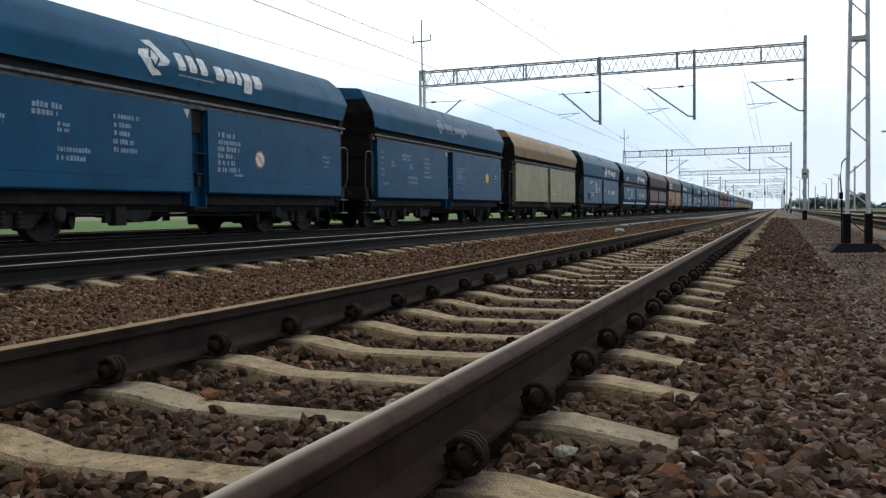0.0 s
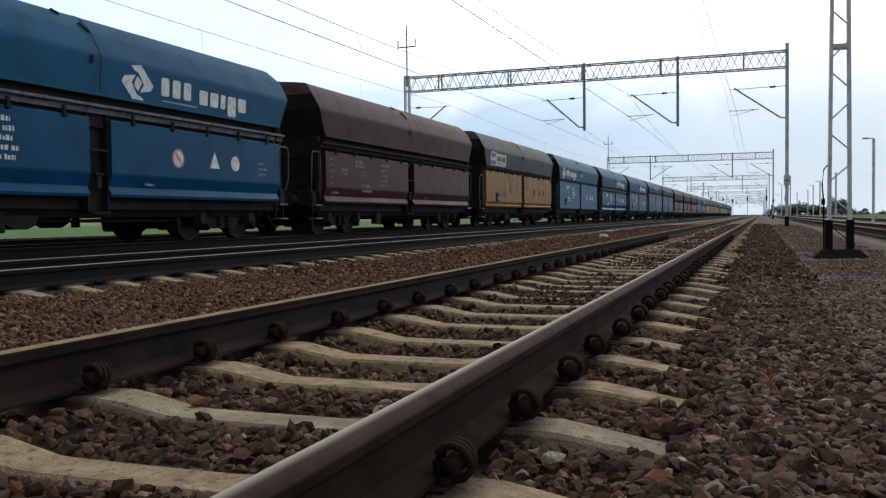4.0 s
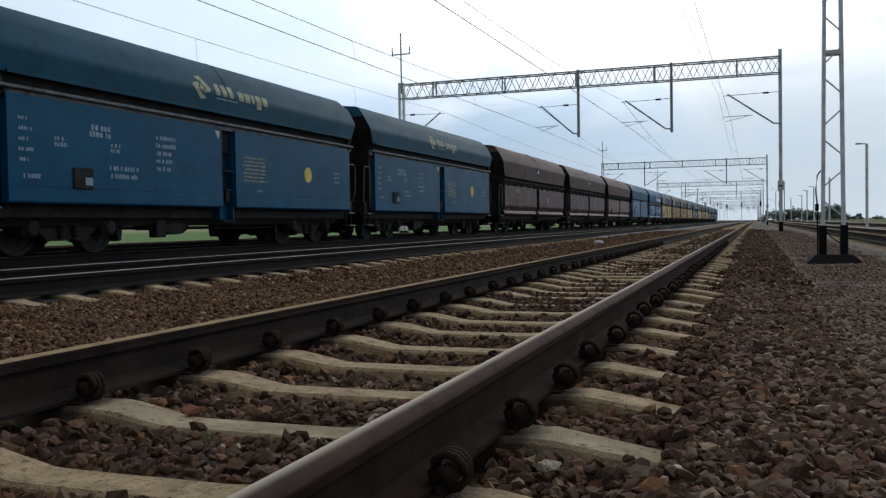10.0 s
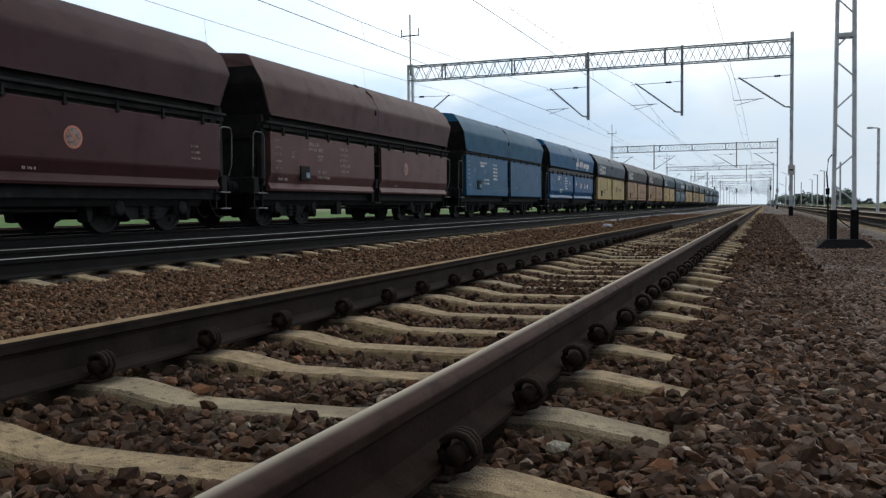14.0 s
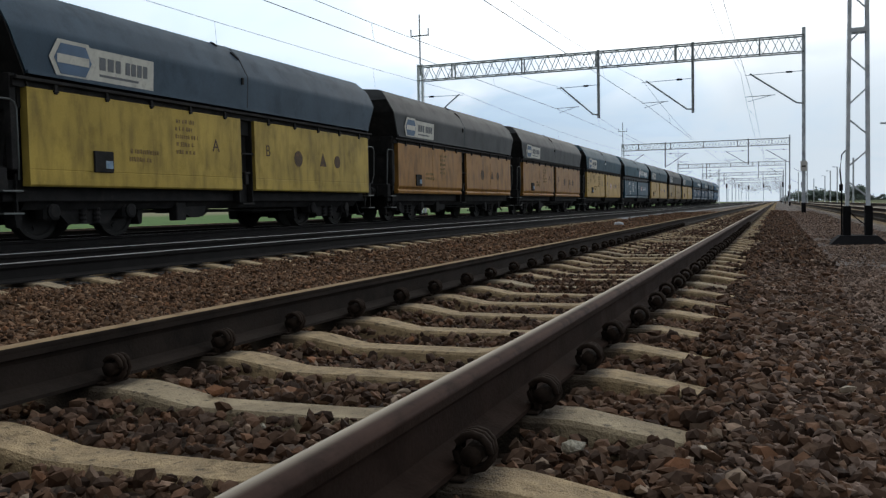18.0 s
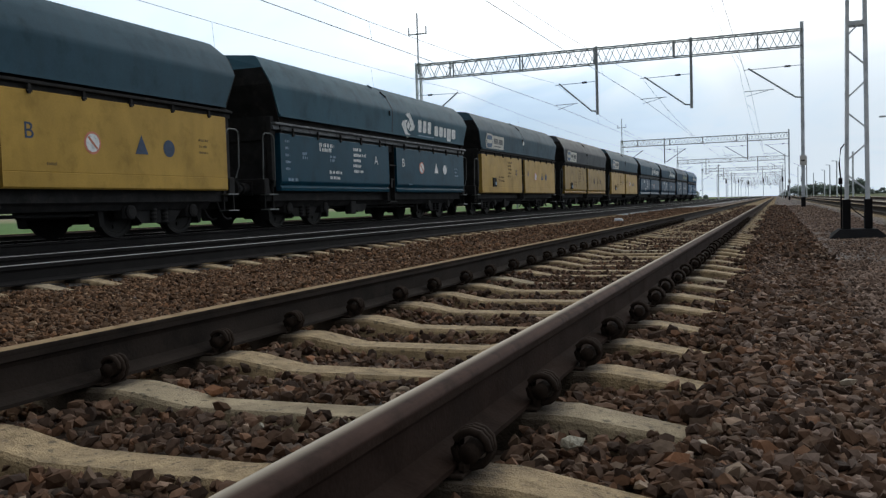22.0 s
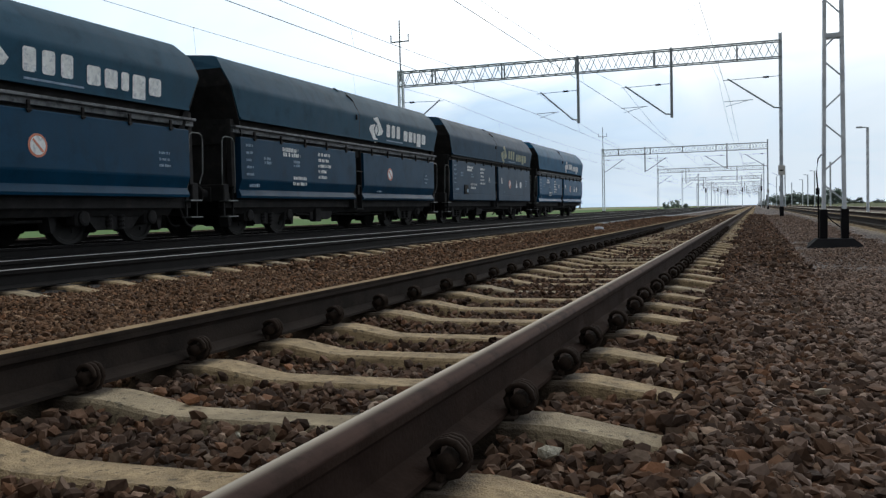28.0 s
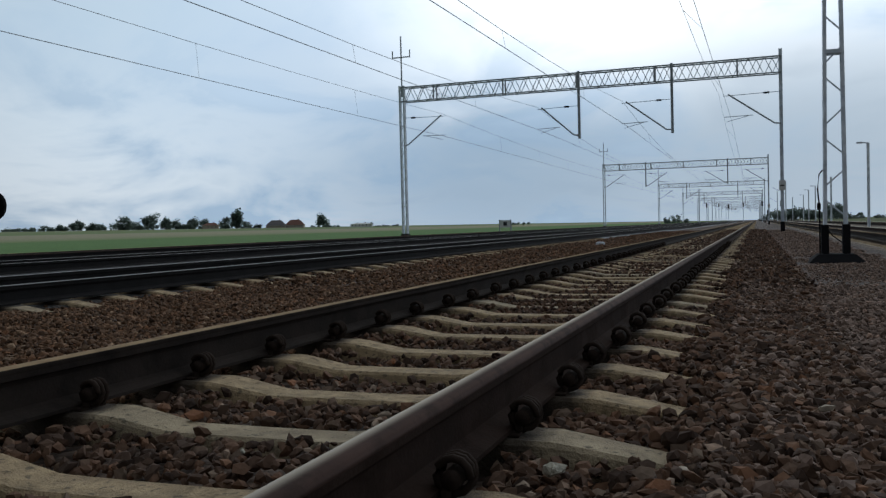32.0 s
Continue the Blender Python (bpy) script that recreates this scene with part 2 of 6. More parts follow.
DIRT = (0.03, 0.027, 0.024)
rust = mat("rusty_rail_steel", (0.030, 0.0190, 0.0148), 0.9, 0.0, 0.3, 4, 90, 0.25, (0.022, 0.0132, 0.010), 0.5, spec=0.05)
rust_dark = mat("greasy_rail_steel", (0.024, 0.0175, 0.014), 0.85, 0.0, 0.3, 4, 90, 0.25, (0.016, 0.012, 0.010), 0.5, spec=0.12)
shine = mat("worn_highlit_rail_head", (0.058, 0.033, 0.025), 0.36, 0.55, 0.22, 6, 120, 0.05, (0.028, 0.017, 0.012), 0.5, spec=0.35, worn=(0.62, 0.555, 0.45))
# tan rust, lightened so its colour also holds the top edge's highlight
tan_head = mat("rust_highlit_rail_head", (0.42, 0.29, 0.155), 0.6, 0.0, 0.25, 6, 120, 0.05, (0.27, 0.17, 0.085), 0.4, spec=0.4)
bright_head = mat("polished_rail_head", (0.34, 0.335, 0.33), 0.4, 0.5, 0.15, 6, 120, 0.03)
concrete = mat("sleeper_concrete", (0.378, 0.279, 0.158), 0.85, 0, 0.36, 14, 170, 0.9, (0.19, 0.14, 0.078), 0.42, seat=(0.034, 0.024, 0.017), specks=(0.10, 0.078, 0.05))
concrete_old = mat("mossy_concrete", (0.33, 0.265, 0.17), 0.92, 0, 0.35, 8, 130, 0.8, (0.24, 0.19, 0.125), 0.5, seat=(0.034, 0.024, 0.017), specks=(0.08, 0.066, 0.045))
concrete_grey = mat("bleached_concrete", (0.62, 0.66, 0.72), 0.85, 0, 0.35, 9, 150, 0.6, (0.42, 0.44, 0.47), 0.4)
fast_steel = mat("greasy_fastening_steel", (0.030, 0.0215, 0.0170), 0.95, 0.0, 0.3, 20, 150, 0.2, spec=0.06)
dark_rail = mat("oily_black_rail_steel", (0.012, 0.011, 0.011), 0.85, 0.0, 0.3, 4, 90, 0.2, spec=0.15)
galv = mat("galvanised_steel", (0.74, 0.80, 0.86), 0.5, 0.0, 0.2, 3, 50, 0.1, (0.54, 0.62, 0.70), 0.4)
galv_dark = mat("weathered_girder_steel", (0.36, 0.39, 0.42), 0.65, 0.3, 0.2, 3, 40, 0.1)
tar = mat("tarred_mast_foot", (0.016, 0.016, 0.018), 0.9, 0, 0.2, spec=0.05)
wire_mat = mat("copper_wire_dull", (0.40, 0.43, 0.46), 0.6, 0.0, 0.1)
# soot-black whose depth also paints in the shade beneath the wagons
under = mat("sooty_shaded_underframe", (0.024, 0.0235, 0.024), 0.85, 0.0, 0.4, 3, 40, 0.2, (0.037, 0.034, 0.032), 0.4, spec=0.12)
wheel_steel = mat("braked_wheel_steel", (0.011, 0.0105, 0.010), 0.85, 0.0, 0.3, 5, 60, 0.1)
grey_rail = mat("painted_handrail", (0.12, 0.13, 0.13), 0.5, 0.1, 0.2)
white_mark = mat("white_stencil_paint", (0.72, 0.74, 0.74), 0.7, 0, 0.2, 8, 60, 0.02, (0.4, 0.44, 0.5), 0.45)
faded_mark = mat("faded_stencil_paint", (0.25, 0.34, 0.42), 0.75, 0, 0.25, 8, 60, 0.02, (0.16, 0.26, 0.40), 0.6)
yellow_mark = mat("yellow_stencil_paint", (0.62, 0.50, 0.10), 0.7, 0, 0.2)
faded_yellow = mat("faded_yellow_paint", (0.36, 0.36, 0.22), 0.75, 0, 0.25, 8, 60, 0.02, (0.14, 0.24, 0.33), 0.55)
orange_mark = mat("orange_stencil_paint", (0.55, 0.20, 0.13), 0.7, 0, 0.2)
black_mark = mat("black_stencil_paint", (0.03, 0.03, 0.035), 0.7, 0, 0.2)
brown_mark = mat("faded_pale_paint", (0.30, 0.24, 0.22), 0.75, 0, 0.2, 8, 60, 0.02, (0.14, 0.09, 0.085), 0.6)

# ---------------------------------------------------------------- mesh tools
class Shape:
    """Collects vertices and faces of one mesh."""

    def __init__(self):
        self.v, self.f, self.mi = [], [], []
        self.smooth = None  # how many of the first faces are round; None: all

    def add(self, verts, faces, mi=0):
        n = len(self.v)
        self.v += [tuple(p) for p in verts]
        self.f += [tuple(i + n for i in f) for f in faces]
        self.mi += [mi] * len(faces)
        return self

    def box(self, x0, x1, y0, y1, z0, z1, c=0.0, mi=0):
        """A box with chamfered edges."""
        if c <= 0:
            v = [(x, y, z) for x in (x0, x1) for y in (y0, y1) for z in (z0, z1)]
            return self.add(v, [(0, 1, 3, 2), (4, 6, 7, 5), (0, 4, 5, 1), (2, 3, 7, 6), (0, 2, 6, 4), (1, 5, 7, 3)], mi)
        bm = bmesh.new()
        bmesh.ops.create_cube(bm, size=1)
        for q in bm.verts:
            q.co = Vector(((x0 + x1) / 2 + q.co.x * (x1 - x0), (y0 + y1) / 2 + q.co.y * (y1 - y0), (z0 + z1) / 2 + q.co.z * (z1 - z0)))
        bmesh.ops.bevel(bm, geom=bm.edges[:], offset=c, segments=1, affect="EDGES")
        return self.bm(bm, mi)

    def bm(self, bm, mi=0):
        bm.verts.index_update()
        self.add([q.co[:] for q in bm.verts], [[q.index for q in f.verts] for f in bm.faces], mi)
        bm.free()
        return self

    def prism(self, profile, y0, y1, mi=0, axis="y", caps=True):
        """A closed profile of (x, z) drawn out along y (or of (y, z) along x)."""
        n = len(profile)
        ring = lambda s: [(p, s, q) if axis == "y" else (s, p, q) if axis == "x" else (p, q, s) for p, q in profile]
        faces = [(i, (i + 1) % n, n + (i + 1) % n, n + i) for i in range(n)]
        if caps:
            faces += [tuple(range(n))[::-1], tuple(range(n, 2 * n))]
        return self.add(ring(y0) + ring(y1), faces, mi)

    def tube(self, points, r, n=6, mi=0):
        pts = [Vector(p) for p in points]
        rings = []
        for i, p in enumerate(pts):
            d = (pts[min(i + 1, len(pts) - 1)] - pts[max(i - 1, 0)]).normalized()
            a = d.orthogonal().normalized() if abs(d.z) > 0.99 else d.cross(Vector((0, 0, 1))).normalized()
            b = d.cross(a)
            rings += [p + (a * math.cos(k * math.tau / n) + b * math.sin(k * math.tau / n)) * r for k in range(n)]
        faces = [(i * n + k, i * n + (k + 1) % n, (i + 1) * n + (k + 1) % n, (i + 1) * n + k) for i in range(len(pts) - 1) for k in range(n)]
        faces += [tuple(range(n))[::-1], tuple(range((len(pts) - 1) * n, len(pts) * n))]
        return self.add(rings, faces, mi)

    def bar(self, a, b, w, h=None, mi=0):
        """A square bar from a to b."""
        a, b = Vector(a), Vector(b)
        d = (b - a).normalized()
        s = d.cross(Vector((0, 0, 1))) if abs(d.z) < 0.95 else d.cross(Vector((0, 1, 0)))
        s.normalize()
        u = s.cross(d)
        h = h or w
        c = [s * i * w / 2 + u * j * h / 2 for i, j in ((-1, -1), (1, -1), (1, 1), (-1, 1))]
        return self.add([a + q for q in c] + [b + q for q in c], [(0, 1, 5, 4), (1, 2, 6, 5), (2, 3, 7, 6), (3, 0, 4, 7), (3, 2, 1, 0), (4, 5, 6, 7)], mi)

    def lathe(self, profile, centre, n=20, axis="x", mi=0):
        """A profile of (along, radius) turned about an axis through centre."""
        cx, cy, cz = centre
        ring = []
        for s, r in profile:
            for k in range(n):
                a = k * math.tau / n
                p, q = r * math.cos(a), r * math.sin(a)
                ring.append((cx + s, cy + p, cz + q) if axis == "x" else (cx + p, cy + s, cz + q) if axis == "y" else (cx + p, cy + q, cz + s))
        m = len(profile)
        faces = [(i * n + k, i * n + (k + 1) % n, (i + 1) * n + (k + 1) % n, (i + 1) * n + k) for i in range(m - 1) for k in range(n)]
        faces += [tuple(range(n))[::-1], tuple(range((m - 1) * n, m * n))]
        return self.add(ring, faces, mi)

    def flat(self, pts, x, t=0.004, mi=0):
        """A thin plate in the plane x, of outline (y, z), facing +x."""
        n = len(pts)
        return self.add([(x, p, q) for p, q in pts] + [(x + t, p, q) for p, q in pts],
                        [tuple(range(n, 2 * n))] + [(i, (i + 1) % n, n + (i + 1) % n, n + i) for i in range(n)], mi)

    def mesh(self, name, *mats, smooth=False):
        me = bpy.data.meshes.new(name)
        me.from_pydata(self.v, [], self.f)
        for m in mats:
            me.materials.append(m)
        if len(mats) > 1:
            me.polygons.foreach_set("material_index", self.mi)
        if smooth:
            me.polygons.foreach_set("use_smooth", [self.smooth is None or i < self.smooth for i in range(len(me.polygons))])
        bm = bmesh.new()
        bm.from_mesh(me)
        bmesh.ops.recalc_face_normals(bm, faces=bm.faces)
        bm.to_mesh(me)
        bm.free()
        me.update()
        return me


def put(name, me, parent=None, at=None, label=""):
    ob = new(name, me)
    if at is not None:
        ob.matrix_basis = at if isinstance(at, Matrix) else Matrix.Translation(at)
    if parent:
        ob.parent = parent
    if label:
        ob["label"] = label
    return ob


def part(name, shape, material, parent, label="", at=None, smooth=False):
    return put(name, shape.mesh(name, material, smooth=smooth), parent, at, label)


def empty(name, at=(0, 0, 0)):
    ob = new(name)
    ob.empty_display_size = 0.2
    ob.location = at
    return ob


LETTERS = {}


def letter(ch, size):
    """The mesh of a character from the built-in font, upright in the plane x = 0, read from +x."""
    if (ch, size) not in LETTERS:
        cu = bpy.data.curves.new("letter", "FONT")
        cu.body, cu.size, cu.extrude, cu.align_x = ch, size, 0.002, "CENTER"
        ob = new("letter", cu)
        me = bpy.data.meshes.new_from_object(ob)
        me.transform(Matrix(((0, 0, 1, 0), (1, 0, 0, 0), (0, 1, 0, 0), (0, 0, 0, 1))))
        bpy.data.objects.remove(ob)
        LETTERS[ch, size] = me
    return LETTERS[ch, size]



# ---------------------------------------------------------------- ground


def make_ground_material():
    m = bpy.data.materials.new("farm_fields")
    m.use_nodes = True
    nt = m.node_tree
    N, L = nt.nodes.new, nt.links.new
    bsdf = nt.nodes["Principled BSDF"]
    geo = N("ShaderNodeNewGeometry")
    sep = N("ShaderNodeSeparateXYZ")
    L(geo.outputs["Position"], sep.inputs[0])
    n = N("ShaderNodeTexNoise"); n.inputs["Scale"].default_value, n.inputs["Detail"].default_value = 0.03, 5
    L(geo.outputs["Position"], n.inputs["Vector"])
    wob = N("ShaderNodeMath"); wob.operation = "MULTIPLY_ADD"; wob.inputs[1].default_value = 14.0
    L(n.outputs["Fac"], wob.inputs[0])
    # parcels lie along the railway: their colour goes by the distance from it
    L(sep.outputs["X"], wob.inputs[2])
    dist = N("ShaderNodeMapRange")
    for k, v in (("From Min", 20.0), ("From Max", -480.0)):
        dist.inputs[k].default_value = v
    L(wob.outputs[0], dist.inputs["Value"])
    r = N("ShaderNodeValToRGB")
    r.color_ramp.interpolation = "LINEAR"
    e = r.color_ramp.elements
    e[0].position, e[0].color = 0.0, (0.10, 0.12, 0.05, 1)
    e[1].position, e[1].color = 1.0, (0.20, 0.23, 0.11, 1)
    for pos, c in ((0.075, (0.085, 0.14, 0.045)), (0.095, (0.10, 0.19, 0.055)), (0.20, (0.115, 0.20, 0.065)), (0.225, (0.22, 0.24, 0.12)), (0.27, (0.28, 0.27, 0.17)), (0.40, (0.30, 0.28, 0.18)), (0.44, (0.16, 0.22, 0.09))):
        k = e.new(pos); k.color = (*c, 1)
    L(dist.outputs[0], r.inputs[0])
    f = N("ShaderNodeTexNoise"); f.inputs["Scale"].default_value, f.inputs["Detail"].default_value = 1.3, 8
    L(geo.outputs["Position"], f.inputs["Vector"])
    v = N("ShaderNodeMapRange"); v.inputs["To Min"].default_value, v.inputs["To Max"].default_value = 0.6, 1.4
    L(f.outputs["Fac"], v.inputs["Value"])
    h = N("ShaderNodeHueSaturation")
    L(r.outputs[0], h.inputs["Color"]); L(v.outputs[0], h.inputs["Value"])
    L(h.outputs[0], bsdf.inputs["Base Color"])
    bsdf.inputs["Roughness"].default_value = 0.95
    bsdf.inputs["Specular IOR Level"].default_value = 0.1
    return m


def make_ballast_material(name, dark, mid, light, scale):
    m = bpy.data.materials.new(name)
    m.use_nodes = True
    nt = m.node_tree
    N, L = nt.nodes.new, nt.links.new
    bsdf = nt.nodes["Principled BSDF"]
    geo = N("ShaderNodeNewGeometry")
    vor = N("ShaderNodeTexVoronoi"); vor.inputs["Scale"].default_value = scale
    L(geo.outputs["Position"], vor.inputs["Vector"])
    r = N("ShaderNodeValToRGB")
    e = r.color_ramp.elements
    e[0].position, e[0].color = 0.1, (*dark, 1)
    e[1].position, e[1].color = 0.95, (*light, 1)
    k = e.new(0.55); k.color = (*mid, 1)
    sep = N("ShaderNodeSeparateColor")
    L(vor.outputs["Color"], sep.inputs[0]); L(sep.outputs[0], r.inputs[0])
    n = N("ShaderNodeTexNoise"); n.inputs["Scale"].default_value, n.inputs["Detail"].default_value = 0.7, 5
    L(geo.outputs["Position"], n.inputs["Vector"])
    v = N("ShaderNodeMapRange"); v.inputs["To Min"].default_value, v.inputs["To Max"].default_value = 0.6, 1.4
    L(n.outputs["Fac"], v.inputs["Value"])
    h = N("ShaderNodeHueSaturation")
    L(r.outputs[0], h.inputs["Color"]); L(v.outputs[0], h.inputs["Value"])
    L(h.outputs[0], bsdf.inputs["Base Color"])
    b = N("ShaderNodeBump"); b.inputs["Strength"].default_value, b.inputs["Distance"].default_value = 0.9, 0.03
    b.invert = True
    L(vor.outputs["Distance"], b.inputs["Height"]); L(b.outputs[0], bsdf.inputs["Normal"])
    bsdf.inputs["Roughness"].default_value = 0.85
    bsdf.inputs["Specular IOR Level"].default_value = 0.25
    return m


def make_stone_material(name, tones, single=False):
    m = bpy.data.materials.new(name)
    m.use_nodes = True
    nt = m.node_tree
    N, L = nt.nodes.new, nt.links.new
    bsdf = nt.nodes["Principled BSDF"]
    geo = N("ShaderNodeNewGeometry")
    r = N("ShaderNodeValToRGB")
    e = r.color_ramp.elements
    e[0].position, e[0].color = 0.0, (*tones[0], 1)
    e[1].position, e[1].color = 1.0, (*tones[-1], 1)
    for pos, c in zip((0.25, 0.5, 0.72, 0.86, 0.95), tones[1:-1]):
        k = e.new(pos); k.color = (*c, 1)
    L(N("ShaderNodeObjectInfo").outputs["Random"] if single else geo.outputs["Random Per Island"], r.inputs[0])
    n = N("ShaderNodeTexNoise"); n.inputs["Scale"].default_value, n.inputs["Detail"].default_value = 45, 6
    L(geo.outputs["Position"], n.inputs["Vector"])
    v = N("ShaderNodeMapRange"); v.inputs["To Min"].default_value, v.inputs["To Max"].default_value = 0.55, 1.45
    L(n.outputs["Fac"], v.inputs["Value"])
    h = N("ShaderNodeHueSaturation")
    L(r.outputs[0], h.inputs["Color"]); L(v.outputs[0], h.inputs["Value"])
    L(h.outputs[0], bsdf.inputs["Base Color"])
    b = N("ShaderNodeBump"); b.inputs["Strength"].default_value, b.inputs["Distance"].default_value = 0.5, 0.006
    L(n.outputs["Fac"], b.inputs["Height"]); L(b.outputs[0], bsdf.inputs["Normal"])
    bsdf.inputs["Roughness"].default_value = 0.82
    bsdf.inputs["Specular IOR Level"].default_value = 0.10
    return m


grass = make_ground_material()
ballast = make_ballast_material("brown_ballast", (0.034, 0.024, 0.018), (0.098, 0.069, 0.052), (0.175, 0.128, 0.098), 20)
siding_ballast = make_ballast_material("pale_siding_ballast", (0.06, 0.045, 0.034), (0.15, 0.115, 0.085), (0.25, 0.20, 0.155), 20)
walk_gravel = make_ballast_material("dark_walkway_gravel", (0.050, 0.039, 0.034), (0.102, 0.080, 0.069), (0.168, 0.133, 0.115), 30)
STONE_TONES = ((0.036, 0.023, 0.017), (0.072, 0.046, 0.033), (0.106, 0.064, 0.043), (0.142, 0.078, 0.048), (0.128, 0.091, 0.066), (0.195, 0.098, 0.055), (0.34, 0.27, 0.205))
stone_mat = make_stone_material("brown_ballast_stone", STONE_TONES)
loose_stone = make_stone_material("loose_ballast_stone", STONE_TONES, True)
gap_stone = make_stone_material("rusty_ballast_stone", ((0.038, 0.023, 0.015), (0.098, 0.057, 0.034), (0.142, 0.081, 0.047), (0.185, 0.104, 0.059), (0.178, 0.124, 0.084), (0.26, 0.125, 0.064), (0.40, 0.28, 0.18)))
path_stone = make_stone_material("grey_brown_gravel", ((0.099, 0.072, 0.058), (0.168, 0.120, 0.095), (0.216, 0.154, 0.121), (0.266, 0.190, 0.150), (0.266, 0.204, 0.169), (0.300, 0.191, 0.135), (0.423, 0.317, 0.255)))
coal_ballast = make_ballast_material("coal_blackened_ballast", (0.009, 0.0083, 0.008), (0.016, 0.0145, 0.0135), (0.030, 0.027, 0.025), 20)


def land(x):
    """The fields rise a little away from the railway."""
    return -0.62 + 0.012 * min(max(0.0, -x - 40), 520) + 0.004 * min(max(0.0, x - 40), 400)


def make_ground():
    s = Shape()
    xs = [-3500, -1200, -700, -560, -420, -300, -200, -120, -70, -40, -19, 12, 60, 200, 700, 3500]
    ys = [-1500, 0, 60, 140, 300, 600, 1200, 4200]
    s.v = [(x, y, land(x)) for y in ys for x in xs]
    n = len(xs)
    s.add([], [(j * n + i, j * n + i + 1, (j + 1) * n + i + 1, (j + 1) * n + i) for j in range(len(ys) - 1) for i in range(n - 1)])
    s.f = [tuple(i - len(s.v) if i >= len(s.v) else i for i in f) for f in s.f]
    tagged(put("ground", s.mesh("ground", grass)), "flat green farm fields reaching the horizon beside the railway", "ground", kind="structure")
    # the ballast bed of all the tracks: a low plateau with sloped shoulders
    prof = [(-19.2, -0.60), (-18.2, -0.12), (-12.4, -0.025), (-9.0, -0.025), (-8.1, -0.10), (-7.1, -0.03), (-4.42, -0.032), (-4.34, -0.075), (-3.9, -0.075), (-2.9, -0.095), (-1.5, -0.08), (-1.2, -0.09), (-0.7, -0.095), (0.7, -0.095), (1.1, -0.09), (1.45, -0.08),
            (1.9, -0.11), (2.4, -0.13), (3.4, -0.13), (3.7, -0.06), (6.4, -0.06), (7.6, -0.10), (8.2, -0.06), (11.0, -0.06), (12.2, -0.60)]
    s = Shape()
    ys = [-440, 0, 4, 8, 14, 22, 40, 80, 200, 600, 1600]
    for y in ys:
        lift = 0.02 * min(1, max(0, (y - 8) / 14))
        s.v += [(x, y, z + (lift if -1.6 < x < 1.2 else 0)) for x, z in prof]
    n = len(prof)
    right = [i for i in range(n - 1) if 1.4 < prof[i][0] < 3.5]
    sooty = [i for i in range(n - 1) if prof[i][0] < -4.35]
    for j in range(len(ys) - 1):
        for i in range(n - 1):
            s.f.append((j * n + i, j * n + i + 1, (j + 1) * n + i + 1, (j + 1) * n + i))
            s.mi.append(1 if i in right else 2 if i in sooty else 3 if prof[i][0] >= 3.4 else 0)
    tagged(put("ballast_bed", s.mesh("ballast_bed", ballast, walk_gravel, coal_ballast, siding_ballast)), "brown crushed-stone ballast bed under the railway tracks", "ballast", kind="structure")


make_ground()

# ---------------------------------------------------------------- tracks
RAIL = [(-0.075, 0.0), (0.075, 0.0), (0.075, 0.012), (0.030, 0.026), (0.010, 0.036), (0.0085, 0.110), (0.016, 0.124), (0.035, 0.132), (0.0365, 0.150), (0.0345, 0.160), (0.029, 0.1668), (0.020, 0.1704), (0.009, 0.1718)]
RAIL += [(-x, z) for x, z in RAIL[:1:-1]]
HEAD = range(8, 17)  # the faces of the rounded head
GAUGE = 0.7535


def sleeper_shape(half=1.30):
    """A prestressed concrete sleeper: high rail seats, a dropped waist, ends that fall off."""
    stations = [(-half, -0.062, 0.064), (-half + 0.03, -0.050, 0.074), (-1.00, -0.008, 0.088), (-0.94, 0.0, 0.092), (-0.56, 0.0, 0.095), (-0.50, -0.006, 0.094), (-0.30, -0.042, 0.084), (-0.25, -0.044, 0.082), (0.0, -0.044, 0.080)]
    stations += [(-x, z, w) for x, z, w in stations[-2::-1]]
    s = Shape()
    for x, z, w in stations:
        s.v += [(x, -w - 0.05, -0.22), (x, -w, z - 0.012), (x, -w + 0.012, z), (x, w - 0.012, z), (x, w, z - 0.012), (x, w + 0.05, -0.22)]
    for j in range(len(stations) - 1):
        for i in range(6):
            k = (i + 1) % 6
            s.f.append((j * 6 + i, j * 6 + k, (j + 1) * 6 + k, (j + 1) * 6 + i)); s.mi.append(0)
    s.f += [tuple(range(6)), tuple(range(len(s.v) - 6, len(s.v)))]; s.mi += [0, 0]
    return s


def fastening_shape():
    """A narrow pad with a shoulder on each side of the rail foot."""
    s = Shape()
    s.box(-0.098, 0.098, -0.062, 0.062, 0.001, 0.011, 0.003)
    for e in (-1, 1):
        s.box(min(e * 0.079, e * 0.098), max(e * 0.079, e * 0.098), -0.04, 0.04, 0.010, 0.032, 0.004)
    return s


def clip_shape():
    """A coiled spring clip on one side of the rail foot, with its pin."""
    turns = [k * math.tau / 12 for k in range(31)]
    s = Shape().tube([(0.102 + 0.040 * math.cos(a), -0.026 + 0.052 * a / turns[-1], 0.056 + 0.040 * math.sin(a)) for a in turns], 0.0095, 6)
    s.tube([(0.102, -0.042, 0.052), (0.102, -0.036, 0.052), (0.102, 0.036, 0.052), (0.102, 0.042, 0.052)], 0.023, 10)
    return s


sleeper_mesh = sleeper_shape().mesh("sleeper", concrete)
sleeper_old_mesh = sleeper_shape().mesh("sleeper", concrete_old)
plate_mesh = fastening_shape().mesh("fastening", fast_steel)
clip_mesh = clip_shape().mesh("spring_clip", fast_steel, smooth=True)
SPACING = 0.6035


def joined_sleepers(first, count, y0):
    s, one = Shape(), sleeper_shape()
    for k in range(first, first + count):
        s.add([(x, y + y0 + k * SPACING, z) for x, y, z in one.v], one.f)
    return s


